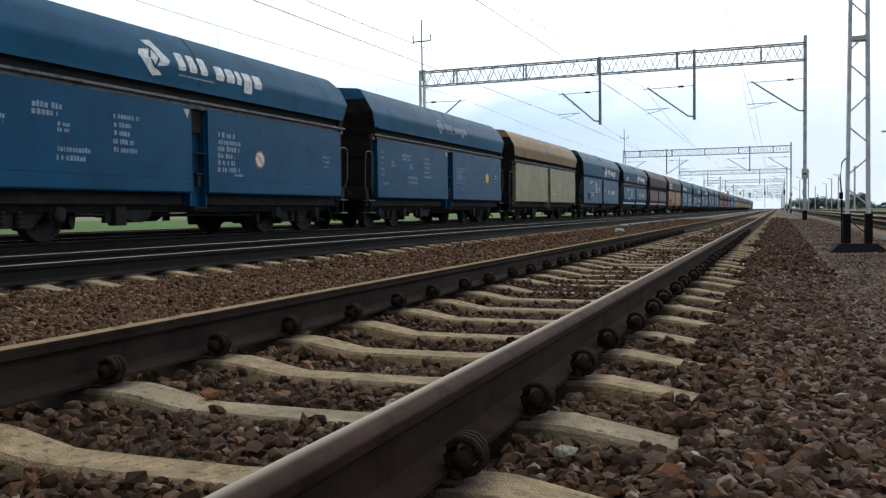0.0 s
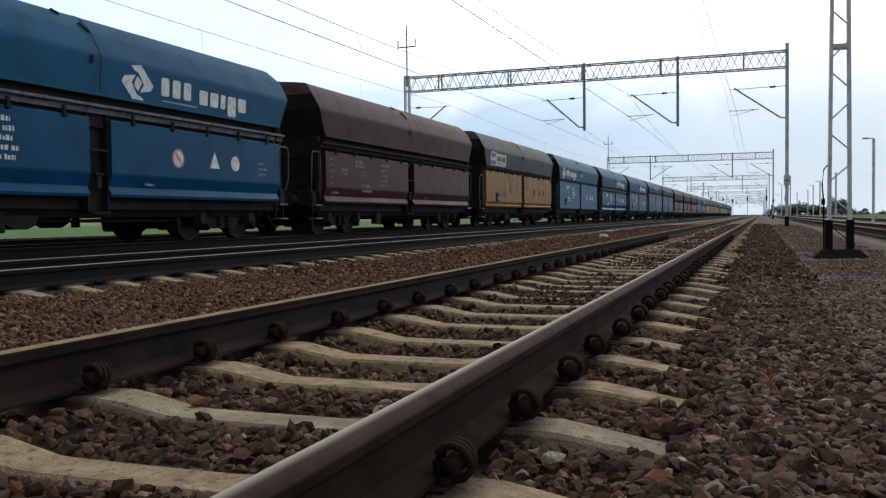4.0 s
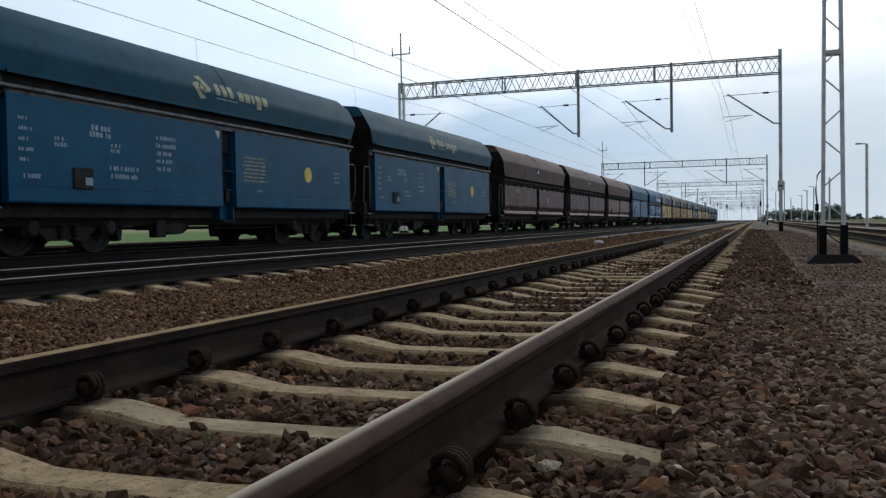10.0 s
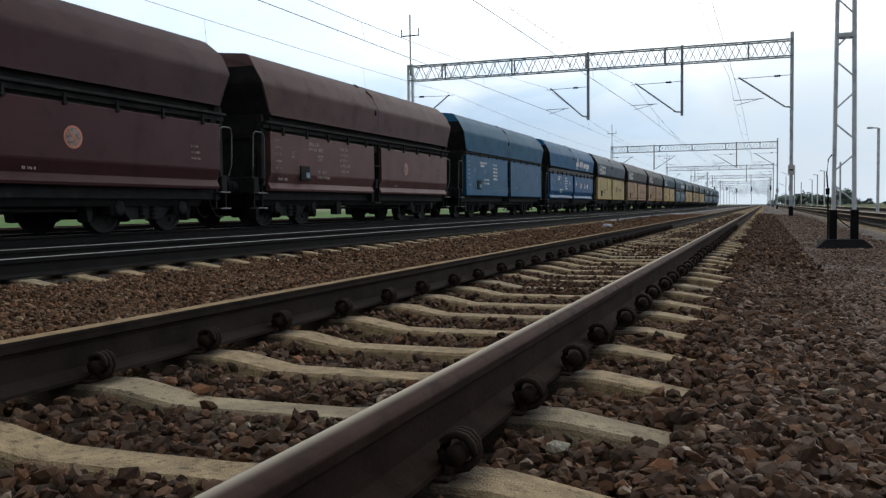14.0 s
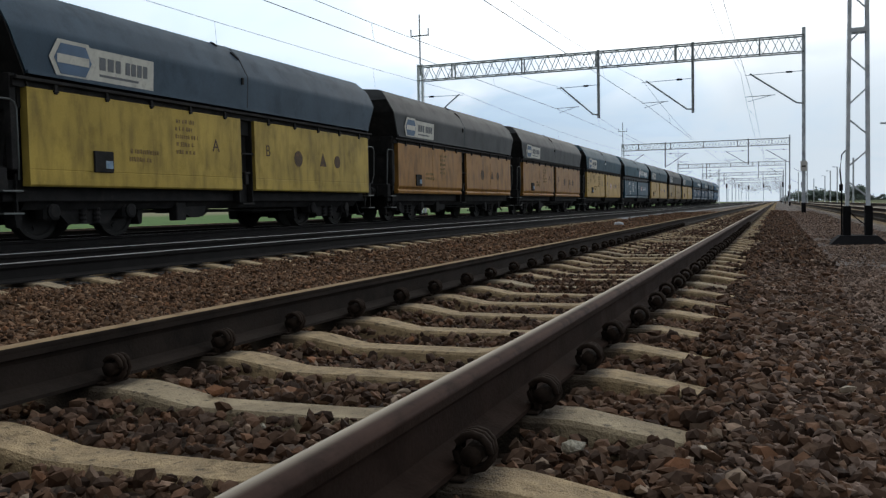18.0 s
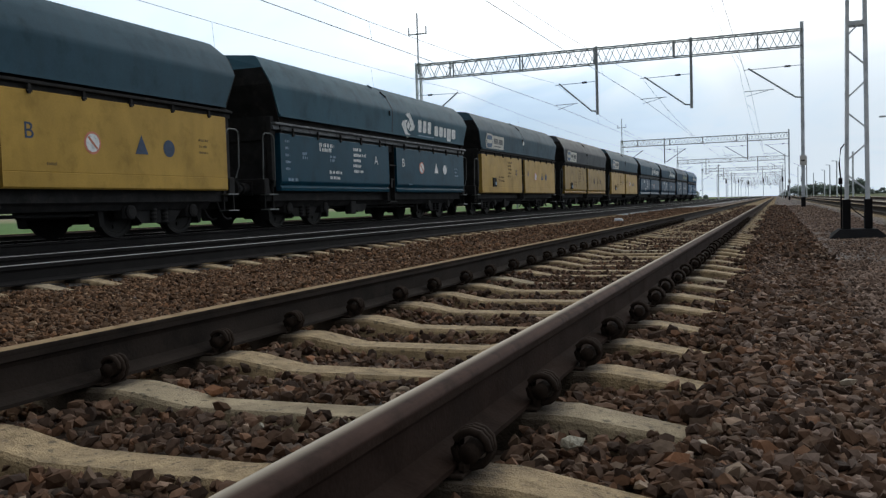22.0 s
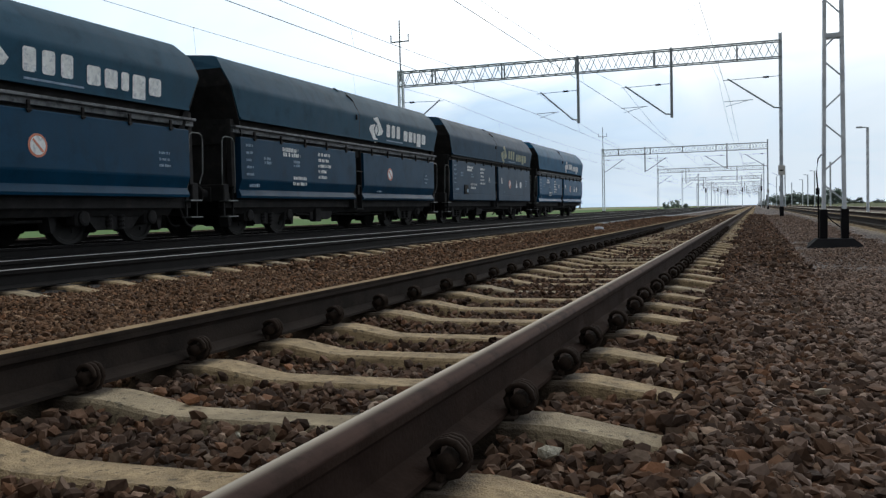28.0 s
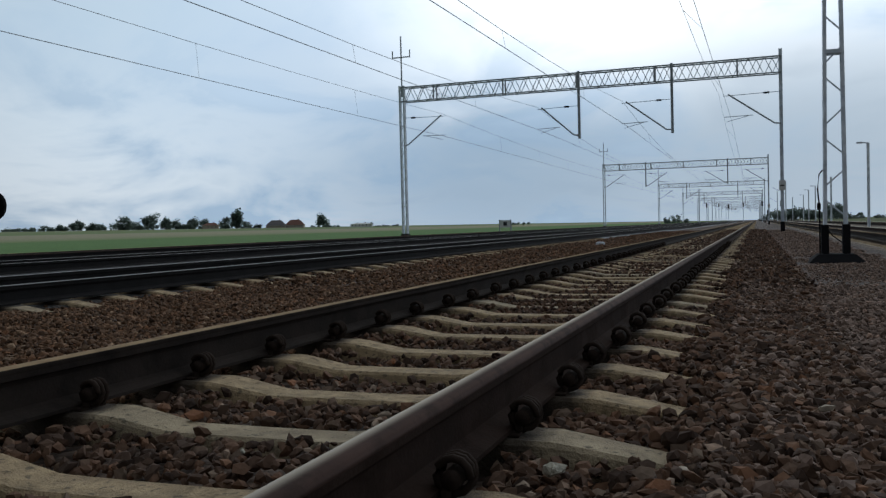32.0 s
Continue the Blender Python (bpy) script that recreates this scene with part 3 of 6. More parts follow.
def make_track(name, x, y0, near, detail, total, label, head=shine, steel=rust, sunk=0.0, band=4, stone=None, half=1.30):
    root = tagged(empty(name, (x, 0, 0)), label, "railway track", "parallel railway tracks")
    own = sleeper_shape(half).mesh("sleeper", stone) if stone else sleeper_mesh
    for e in (-1, 1):
        s = Shape()
        n = len(RAIL)
        s.prism(RAIL, -430, 1500)
        # running surface in its own worn steel
        for i in HEAD:
            s.mi[i] = 1 if abs(i - 12) <= (2 if e < 0 and head is shine else band) else 0
        me = s.mesh("rail", rust_dark if e < 0 and steel is rust else steel, tan_head if e < 0 and head is shine else head)
        me.polygons.foreach_set("use_smooth", [i in HEAD for i in range(len(me.polygons))])
        put("rail", me, root, (e * GAUGE, 0, 0.010))
    for k in range(near):
        if k < 60 and near > 80:
            sl = put("sleeper", sleeper_old_mesh if k % 7 == 3 else sleeper_mesh, root, pose(random.uniform(-0.012, 0.012), y0 + k * SPACING, random.uniform(-0.006, 0.003), 0, 0, random.uniform(-0.5, 0.5)))
        else:
            sl = put("sleeper", own, root, (random.uniform(-0.02, 0.02), y0 + k * SPACING, -sunk))
        if k < detail:
            for e in (-1, 1):
                put("fastening", plate_mesh, sl, (e * GAUGE, 0, 0))
                for half in (0, 180):
                    put("spring_clip", clip_mesh, sl, pose(e * GAUGE, 0, 0, 0, 0, half + random.uniform(-3, 3)))
    for first, count in ((near, total - near), (-26, 26)):
        if first < 0 and x == TRAIN_X:
            first, count = -700, 700
        rest = joined_sleepers(first, count, y0)
        put("sleeper_run", rest.mesh("sleeper_run", stone or concrete), root, (0, 0, -sunk - 0.02))["kind"] = "stuff"
    return root


S0 = 1.824 - 2 * SPACING - 0.075  # first sleeper
make_track("near_track", 0.0, S0, 130, 36, 600, "rusty railway track on pale concrete sleepers in brown ballast")
make_track("second_track", -5.4, -0.3, 110, 0, 500, "second railway track with dark rails and half-buried concrete sleepers", head=bright_head, steel=dark_rail, sunk=0.022, band=2, stone=concrete_grey, half=1.22)
make_track("train_track", TRAIN_X, 0.1, 60, 0, 300, "shiny-railed track that carries the coal train", head=bright_head, steel=dark_rail, sunk=0.06, band=2, stone=concrete_grey)
make_track("far_track", -16.5, 0.2, 60, 0, 200, "far railway track at the edge of the green field", steel=dark_rail, sunk=0.06)
make_track("siding_track", 5.0, 4.0, 60, 0, 400, "rusty siding track beside the gravel walkway", sunk=0.03)
make_track("outer_siding_track", 9.6, 4.0, 40, 0, 300, "outer rusty siding track beside the grass", sunk=0.06)

# ---------------------------------------------------------------- overhead line
def lattice_girder(x0, x1, z0, z1, depth, step):
    """Four chords and zigzag lacing on the two upright sides and on top."""
    s = Shape()
    for z in (z0, z1):
        for y in (-depth / 2, depth / 2):
            s.bar((x0, y, z), (x1, y, z), 0.075 if z == z1 else 0.065)
    n = round((x1 - x0) / step)
    for y in (-depth / 2, depth / 2):
        for k in range(n):
            a, b = x0 + (x1 - x0) * k / n, x0 + (x1 - x0) * (k + 1) / n
            up = (k % 2 == 0) == (y > 0)
            s.bar((a, y, z0 if up else z1), (b, y, z1 if up else z0), 0.035)
    for k in range(n + 1):
        a = x0 + (x1 - x0) * k / n
        if k % 2 == 0:
            s.bar((a, -depth / 2, z1), (a, depth / 2, z1), 0.03)
            s.bar((a, -depth / 2, z0), (a, depth / 2, z0), 0.03)
    for k in range(5):
        a = x0 + (x1 - x0) * (k + 0.5) / 5
        for y in (-depth / 2, depth / 2):
            s.bar((a, y, z0), (a, y, z1), 0.08)
    return s


def cantilever(root, x, z_low, side, reach, top_z):
    """A sloping bracket tube, its tie with insulators and the steady arm, out from a post at x towards side."""
    s = Shape()
    tip = x + side * reach
    s.tube([(x, 0, z_low), (x + side * 0.35, 0, z_low + 0.04), (tip, 0, top_z)], 0.045, 8)
    arm = part("bracket_arm", s, galv_dark, root)
    t = Shape().tube([(x, 0, top_z - 0.02), (tip + side * 0.25, 0, top_z - 0.08)], 0.018, 6)
    part("tie_rod", t, galv_dark, arm)
    i = Shape().lathe([(0, 0.03), (0.02, 0.07), (0.06, 0.04), (0.10, 0.075), (0.14, 0.04), (0.18, 0.075), (0.22, 0.04), (0.26, 0.075), (0.32, 0.03)], (x + side * 0.75 - 0.16, 0, top_z - 0.04), 10, "x")
    part("insulator", i, tar, arm)
    mid = x + side * reach * 0.52
    r = Shape().tube([(mid, 0, z_low + 0.55), (x + side * (reach + 0.25), 0, z_low + 0.52)], 0.02, 6)
    r.tube([(x + side * reach * 0.62, 0, z_low + 0.52), (x + side * (reach + 0.1), 0, z_low + 0.25)], 0.014, 6)
    part("steady_arm", r, galv_dark, arm)


def solid_post(root, x, z0, z1, name="post"):
    """A rolled H post on a tarred foot."""
    s = Shape()
    for e in (-1, 1):
        s.box(x + e * 0.082 - 0.012, x + e * 0.082 + 0.012, -0.10, 0.10, z0, z1)
    s.box(x - 0.072, x + 0.072, -0.01, 0.01, z0, z1)
    p = part(name, s, galv, root)
    f = Shape().box(x - 0.115, x + 0.115, -0.13, 0.13, z0 - 0.1, z0 + 0.75, 0.02)
    part("tarred_foot", f, tar, p)
    return p


def portal(y, left, right, hangers, arms, top, with_tip=True, label="", sign=True):
    root = tagged(empty("overhead_portal", (0, y, 0)), label, "overhead line portal", "overhead line portals")
    gz = top - 0.95
    part("girder", lattice_girder(left, right, gz, top - 0.05, 0.6, 0.42), galv_dark, root)
    # left post: two channels laced together
    s = Shape()
    for e in (-1, 1):
        s.box(left + e * 0.14 - 0.05, left + e * 0.14 + 0.05, -0.13, 0.13, -0.5, top + 0.1)
    for k in range(22):
        z = 0.5 + k * 0.42
        s.bar((left - 0.14, -0.12, z), (left + 0.14, -0.12, z + 0.42 * (1 if k % 2 else -1) + (0 if k % 2 else 0.42)), 0.03)
    p = part("left_post", s, galv, root)
    part("tarred_foot", Shape().box(left - 0.24, left + 0.24, -0.2, 0.2, -0.6, 0.25, 0.02), tar, p)
    if with_tip:
        tip = part("earth_wire_mast", Shape().tube([(left, 0, top - 0.6), (left, 0, top + 3.3)], 0.05, 8), galv_dark, root)
        c = Shape().bar((left - 0.6, 0, top + 1.95), (left + 0.6, 0, top + 1.95), 0.07)
        for e in (-1, 1):
            c.bar((left + e * 0.6, 0, top + 1.9), (left + e * 0.6, 0, top + 2.4), 0.06)
        part("cross_arm", c, galv_dark, tip)
    rp = solid_post(root, right, -0.3, top + 0.4, "right_post")
    if sign:
        part("number_board", Shape().box(right - 0.17, right + 0.17, -0.22, -0.17, 2.2, 2.75, 0.01), white_board, rp, "white enamel board with dark bars")
        b = Shape()
        b.box(right - 0.10, right + 0.10, -0.226, -0.221, 2.42, 2.50)
        part("dark_bar", b, black_mark, rp)
    for x in hangers:
        h = Shape().box(x - 0.075, x + 0.075, -0.075, 0.075, 5.75, top + 0.1, 0.01)
        part("hanger_post", h, galv_dark, root)
    for x, side, reach in arms:
        cantilever(root, x, 5.95, side, reach, 7.75)
    return root


white_board = mat("white_enamel_board", (0.7, 0.71, 0.7), 0.4, 0, 0.1)
PLABEL = "steel overhead-line portal with lattice girder, hanger posts and bracket arms"
portal(52.3, -20.0, 2.85, (-8.5, -3.05), ((-20.0, 1, 2.65), (-8.5, -1, 2.3), (-3.05, -1, 2.65), (2.85, -1, 2.8)), 9.7, True, PLABEL)
portal(130.0, -19.8, 3.1, (-13.7, -2.3), ((-19.8, 1, 3.0), (-13.7, 1, 3.0), (-2.3, -1, 3.0), (3.1, -1, 3.0)), 9.3, True, PLABEL)
for k, y in enumerate((205.0, 275.0, 345.0, 420.0, 500.0, 580.0, 670.0)):
    portal(y, -19.6, 3.2, (-13.4, -2.4), ((-19.6, 1, 3.0), (-13.4, 1, 3.0), (3.2, -1, 3.0)), 9.3, k < 2, PLABEL, False)


def wire_run(x, label, sag, off):
    """The carrying wire, sagging between portals, the contact wire and droppers of one track."""
    root = tagged(empty("overhead_wire", (0, 0, 0)), label, "overhead wire", "overhead wires")
    ys = [-25.7, 52.3, 130.0, 205.0, 275.0, 345.0, 420.0, 500.0, 580.0]
    height = [5.65] + [6.35] * 8
    pts, drops = [], []
    for i, (a, b) in enumerate(zip(ys, ys[1:])):
        for k in range(12):
            u = k / 12
            z = 7.8 - 4 * sag * u * (1 - u)
            pts.append((x + off, a + (b - a) * u, z))
            if k in (2, 4, 6, 8, 10) and b < 300:
                drops.append((a + (b - a) * u, z))
    part("carrying_wire", Shape().tube(pts, 0.0075 if x == 0 else 0.0105, 5), wire_mat, root)
    zig = [(x + (0.2 if i % 2 else -0.1), y, height[i]) for i, y in enumerate(ys)]
    part("contact_wire", Shape().tube(zig, 0.009 if x == 0 else 0.013, 5), wire_mat, root)
    for y, z in drops:
        cx, cz = float(np.interp(y, ys, [p[0] for p in zig])), float(np.interp(y, ys, height))
        part("dropper", Shape().tube([(x + off, y, z), (cx, y, cz)], 0.005, 4), wire_mat, root)


for x, word, sag, off in ((0.0, "near track", 1.2, -0.45), (-5.9, "second track", 1.25, 0.0), (-11.05, "train track", 1.2, 0.0), (-17.2, "far track", 0.5, 0.0)):
    wire_run(x, "thin contact and carrying wires above the " + word, sag, off)


def lattice_mast():
    """A tapered lattice mast of two channels with zigzag flats, on a dark concrete block."""
    root = tagged(empty("lattice_mast", (2.67, 15.3, -0.14)), "tall grey lattice mast of steel channels on dark concrete foot", "lattice mast")
    H = 10.0
    half = lambda z: 0.157 - 0.0085 * z
    for e in (-1, 1):
        s = Shape()
        a, b = e * half(0), e * half(H)
        w = 0.026
        prof = [(-e * w, -0.098), (e * w, -0.098), (e * w, 0.098), (-e * w, 0.098), (-e * w, 0.084), (e * (w - 0.012), 0.084), (e * (w - 0.012), -0.084), (-e * w, -0.084)]
        n = len(prof)
        s.add([(a + q, y, 0) for q, y in prof] + [(b + q, y, H) for q, y in prof], [(i, (i + 1) % n, n + (i + 1) % n, n + i) for i in range(n)] + [tuple(range(n)), tuple(range(n, 2 * n))])
        c = part("channel", s, galv, root)
        part("tarred_foot", Shape().box(a - 0.055, a + 0.055, -0.105, 0.105, 0.0, 0.62, 0.006), tar, c)
    z, k = 0.75, 0
    while z < H - 0.4:
        e = 1 if k % 2 else -1
        for y in (-0.09,):
            part("lacing_flat", Shape().bar((-e * half(z), y, z), (e * half(z + 0.26), y, z + 0.26), 0.012, 0.024), galv, root)
        z += 0.49
        k += 1
    for z in (3.38, 6.9):
        part("tie_plate", Shape().box(-half(z), half(z), -0.105, 0.105, z - 0.035, z + 0.035, 0.004), galv, root)
    f = Shape()
    lo, hi = 0.42, 0.27
    f.add([(-lo, -lo, -0.3), (lo, -lo, -0.3), (lo, lo, -0.3), (-lo, lo, -0.3), (-lo, -lo, 0.02), (lo, -lo, 0.02), (lo, lo, 0.02), (-lo, lo, 0.02), (-hi, -hi, 0.15), (hi, -hi, 0.15), (hi, hi, 0.15), (-hi, hi, 0.15)],
          [(3, 2, 1, 0), (0, 1, 5, 4), (1, 2, 6, 5), (2, 3, 7, 6), (3, 0, 4, 7), (4, 5, 9, 8), (5, 6, 10, 9), (6, 7, 11, 10), (7, 4, 8, 11), (8, 9, 10, 11)])
    part("foot_block", f, tar, root, "dark tarred concrete foot")
    h = Shape().tube([(-0.225, 0.1, 0.0), (-0.225, 0.1, 0.9), (-0.25, 0.1, 1.20), (-0.225, 0.1, 1.44), (-0.17, 0.1, 1.51)], 0.012, 6)
    part("slack_cable", Shape().tube([(-0.14, -0.11, 0.56), (-0.05, -0.13, 0.44), (0.05, -0.13, 0.36), (0.13, -0.11, 0.30)], 0.009, 6), tar, root)
    cable = part("bent_cable_pipe", h, tar, root)
    part("junction_box", Shape().box(-0.262, -0.205, 0.06, 0.14, 0.86, 0.97, 0.01), tar, cable)


lattice_mast()


def lamp_post(x, y, h, side):
    root = tagged(empty("lamp_post", (x, y, -0.6)), "slim pale lamp post with one short arm", "lamp post", "lamp posts by the sidings")
    part("pole", Shape().tube([(0, 0, 0), (0, 0, h * 0.5), (0, 0, h)], 0.09, 8), galv, root)
    part("arm", Shape().tube([(0, 0, h), (side * 0.35, 0, h + 0.03)], 0.04, 6), galv, root)
    part("lamp_head", Shape().box(min(side * 0.3, side * 0.68), max(side * 0.3, side * 0.68), -0.12, 0.12, h - 0.02, h + 0.09, 0.03), galv, root)


for y, x in ((62, 8.28), (140, 9.70), (158, 9.71), (190, 10.40)):
    lamp_post(x, y, 5.95, -1)

# ---------------------------------------------------------------- distance
# distance haze is mixed into the leaf colour: paler and bluer than real leaves
leaf = mat("hazy_far_foliage", (0.105, 0.125, 0.115), 0.9, 0, 0.35, 0.5, 4, 0.0, (0.065, 0.088, 0.080), 0.5, spec=0.05)
LEAF = leaf.node_tree
through_leaf, leaf_mix = LEAF.nodes.new("ShaderNodeBsdfTranslucent"), LEAF.nodes.new("ShaderNodeMixShader")
through_leaf.inputs["Color"].default_value = (0.30, 0.37, 0.33, 1)
leaf_mix.inputs[0].default_value = 0.65
LEAF.links.new(LEAF.nodes["Principled BSDF"].outputs[0], leaf_mix.inputs[1])
LEAF.links.new(through_leaf.outputs[0], leaf_mix.inputs[2])
LEAF.links.new(leaf_mix.outputs[0], LEAF.nodes["Material Output"].inputs["Surface"])
bark = mat("far_bark", (0.05, 0.04, 0.03), 0.9, 0, 0.2)
house_wall = mat("far_render_wall", (0.42, 0.36, 0.31), 0.9, 0, 0.15, 0.4, 4, 0.0)
roof_tile = mat("far_roof_tiles", (0.17, 0.085, 0.065), 0.85, 0, 0.25, 0.6, 6, 0.0)
roof_grey = mat("far_grey_roof", (0.13, 0.12, 0.12), 0.85, 0, 0.2, 0.6, 6, 0.0)
white_wall = mat("far_white_wall", (0.66, 0.67, 0.66), 0.8, 0, 0.1)
glass_dark = mat("far_window_glass", (0.03, 0.04, 0.05), 0.2, 0, 0.1)


def leafy(rng, cx, cz, w, h, count, size):
    """A crown of many small leaf clumps in an uneven cloud with gaps."""
    s = Shape()
    lumps = [(rng.uniform(-0.5, 0.5) * w, rng.uniform(-0.4, 0.4) * w, cz + rng.uniform(-0.40, 0.32) * h, rng.uniform(0.20, 0.42)) for _ in range(14)]
    for _ in range(count):
        lx, ly, lz, r = rng.choice(lumps)
        d = Vector((rng.gauss(0, 1), rng.gauss(0, 1), rng.gauss(0, 1))).normalized() * r * rng.uniform(0.2, 1.05)
        p = Vector((cx + lx + d.x * w, ly + d.y * w, lz + d.z * h))
        q = [Vector((rng.uniform(-1, 1), rng.uniform(-1, 1), rng.uniform(-0.8, 0.8))) * size for _ in range(4)]
        s.add([p + v for v in q], [(0, 1, 2), (0, 2, 3)])
    return s


def tree(x, y, h, w, seed, word="dark green"):
    rng = random.Random(seed)
    root = tagged(empty("tree", (x, y, land(x))), word + " broad-crowned tree at the far edge of the field", "tree", "trees on the horizon")
    t = Shape()
    top = Vector((rng.uniform(-0.05, 0.05) * h, 0, h * 0.6))
    t.tube([(0, 0, -0.3), (0, 0, h * 0.25), top], 0.022 * h, 7)
    for k in range(5):
        a = k * math.tau / 5 + rng.random()
        t.tube([(0, 0, h * (0.22 + 0.06 * k)), (math.cos(a) * w * 0.3, math.sin(a) * w * 0.3, h * (0.45 + 0.06 * k))], 0.010 * h, 5)
    part("trunk", t, bark, root)
    part("crown", leafy(rng, 0, h * 0.52, w * 0.72, h * 0.90, 700, 0.10 * h), leaf, root)


def hedge(x, y, length, h, seed, label, along="x"):
    rng = random.Random(seed)
    s = Shape()
    for k in range(max(3, int(length / (h * 0.9)))):
        a = rng.uniform(-0.5, 0.5) * length
        hh = h * rng.uniform(0.55, 1.1)
        c = leafy(rng, 0, hh * 0.45, hh * 0.9, hh, 170, 0.17 * h)
        s.add([(vx + a, vy, vz) if along == "x" else (vx, vy + a, vz) for vx, vy, vz in c.v], c.f)
    ob = put("bushes", s.mesh("bushes", leaf), None, (x, y, land(x)))
    return tagged(ob, label, "bushes", kind="stuff")


def house(x, y, w, d, eaves, ridge, roof_m, label, wall_m=None, turn=0):
    root = tagged(empty("farm_house"), label, "house", "houses on the horizon")
    root.matrix_basis = pose(x, y, land(x), 0, 0, turn)
    wall_m = wall_m or house_wall
    part("walls", Shape().box(-w / 2, w / 2, -d / 2, d / 2, -0.5, eaves), wall_m, root)
    q, a = w * 0.24, 0.45
    r = Shape().add([(-w / 2 - a, -d / 2 - a, eaves - 0.1), (w / 2 + a, -d / 2 - a, eaves - 0.1), (w / 2 + a, d / 2 + a, eaves - 0.1), (-w / 2 - a, d / 2 + a, eaves - 0.1), (-w / 2 + q, 0, ridge), (w / 2 - q, 0, ridge)],
                    [(3, 2, 1, 0), (0, 1, 5, 4), (2, 3, 4, 5), (1, 2, 5), (3, 0, 4)])
    rf = part("roof", r, roof_m, root)
    part("chimney", Shape().box(w * 0.15, w * 0.15 + 0.7, -0.4, 0.4, ridge - 0.8, ridge + 0.9, 0.03), roof_tile, rf)
    n = max(2, int(w / 3))
    for k in range(n):
        cx = -w / 2 + w * (k + 0.5) / n
        win = part("window", Shape().box(cx - 0.55, cx + 0.55, -d / 2 - 0.06, -d / 2 + 0.05, 1.0, min(eaves - 0.2, 2.4), 0.02), white_wall, root)
        part("pane", Shape().box(cx - 0.45, cx + 0.45, -d / 2 - 0.08, -d / 2 - 0.05, 1.1, min(eaves - 0.4, 2.3)), glass_dark, win)


def spot(px, dist):
    """A place at a bearing (degrees left of the tracks) and a distance."""
    a, dist = radians(px), dist * 1.65
    return 1.48 - dist * math.sin(a), dist * math.cos(a)


# bearing, height, width: the trees round the far village
for k, (b, h, w) in enumerate(((44.5, 5.5, 10), (42.9, 8.0, 9), (42.5, 9.8, 9), (41.8, 7.5, 10), (40.0, 13.0, 15), (39.4, 8.0, 13), (38.4, 14.8, 17), (37.55, 11.5, 11), (36.9, 9.5, 11), (35.85, 11.5, 13), (35.2, 9.2, 10), (33.95, 10.5, 10), (33.2, 18.0, 11), (32.6, 7.5, 11), (27.7, 13.8, 15), (25.4, 4.4, 6), (24.6, 4.6, 7))):
    x, y = spot(b, 515 + 6 * (k % 3))
    tree(x, y, h, w, 40 + k)
for k, (b, length, h, word) in enumerate(((47.0, 60, 3.5, "low dark hedge at the field's end"), (45.3, 40, 4, "low dark hedge at the field's end"), (42.4, 52, 6, "low dark hedge before the far village"), (40.3, 45, 5, "low dark hedge before the far village"), (37.6, 62, 5.5, "dark shrubs before the far village"), (35.0, 40, 4.5, "dark shrubs before the far village"),
                                         (32.9, 34, 4, "dark shrubs before the far village"), (27.6, 22, 2.5, "low shrubs under a lone tree"), (23.6, 20, 2.2, "low shrubs in the far field"), (15.0, 24, 2.6, "small round bushes in the far field"))):
    x, y = spot(b, 520)
    hedge(x, y, length * 1.45, h, 80 + k, word)
x, y = spot(4.65, 360)
hedge(x, y, 17, 5.5, 96, "dark clump of bushes beside the far tracks")
for b, dist, w, d, e, r, rm, word in ((30.7, 500, 18, 11, 2.2, 7.2, roof_grey, "cream village house with a grey pitched roof"), (29.5, 500, 17, 11, 2.6, 7.6, roof_tile, "cream village house with a red tiled roof"), (34.8, 508, 14, 10, 3.2, 5.6, roof_tile, "small village house half hidden by trees")):
    x, y = spot(b, dist)
    house(x, y, w, d, e, r, rm, word, turn=b - 8)
x, y = spot(25.2, 470)
house(x, y, 19, 9, 2.6, 3.6, white_wall, "long low white farm shed in the field", white_wall, 20)

# dark trees behind the sidings
for k, (b, h, w) in enumerate(((-0.5, 5, 12), (-1.0, 8, 14), (-1.5, 9.5, 15), (-2.0, 10.5, 16), (-2.5, 10.5, 16), (-3.0, 9.5, 15), (-3.5, 8.5, 14), (-4.35, 13, 14), (-4.75, 9, 11), (-5.75, 5, 7))):
    x, y = spot(b, 470 + 5 * (k % 3))
    tree(x, y, h, w, 120 + k, "dense dark green")
for k, (b, length, h) in enumerate(((-1.2, 18, 6), (-2.2, 24, 8), (-3.2, 22, 7), (-4.5, 18, 5), (-7.0, 50, 3.5))):
    x, y = spot(b, 468)
    hedge(x, y, length, h, 200 + k, "dark line of shrubs behind the sidings")


def field_board():
    root = tagged(empty("field_board"), "small white board on two posts by the tracks", "board")
    root.matrix_basis = pose(-19.4, 74, -0.6, 0, 0, 12)
    for x in (-0.5, 0.5):
        part("post", Shape().box(x - 0.05, x + 0.05, -0.05, 0.05, -0.2, 1.75, 0.01), galv_dark, root)
    b = part("board", Shape().box(-0.46, 0.46, -0.09, -0.05, 1.05, 1.70, 0.01), white_board, root)
    part("dark_square", Shape().box(-0.15, 0.17, -0.096, -0.091, 1.22, 1.55), black_mark, b)


field_board()


def signal(x, y, h, label):
    root = tagged(empty("signal", (x, y, -0.3)), label, "railway signal", "railway signals")
    part("mast", Shape().tube([(0, 0, 0), (0, 0, h)], 0.09, 8), galv, root)
    hd = part("signal_head", Shape().box(-0.21, 0.21, -0.14, 0.1, h - 1.35, h + 0.05, 0.05), tar, root)
    for k in range(3):
        part("lens_hood", Shape().lathe([(-0.28, 0.13), (-0.16, 0.13), (-0.16, 0.1), (-0.28, 0.1)], (0, 0, h - 0.22 - 0.42 * k), 10, "y"), tar, hd)


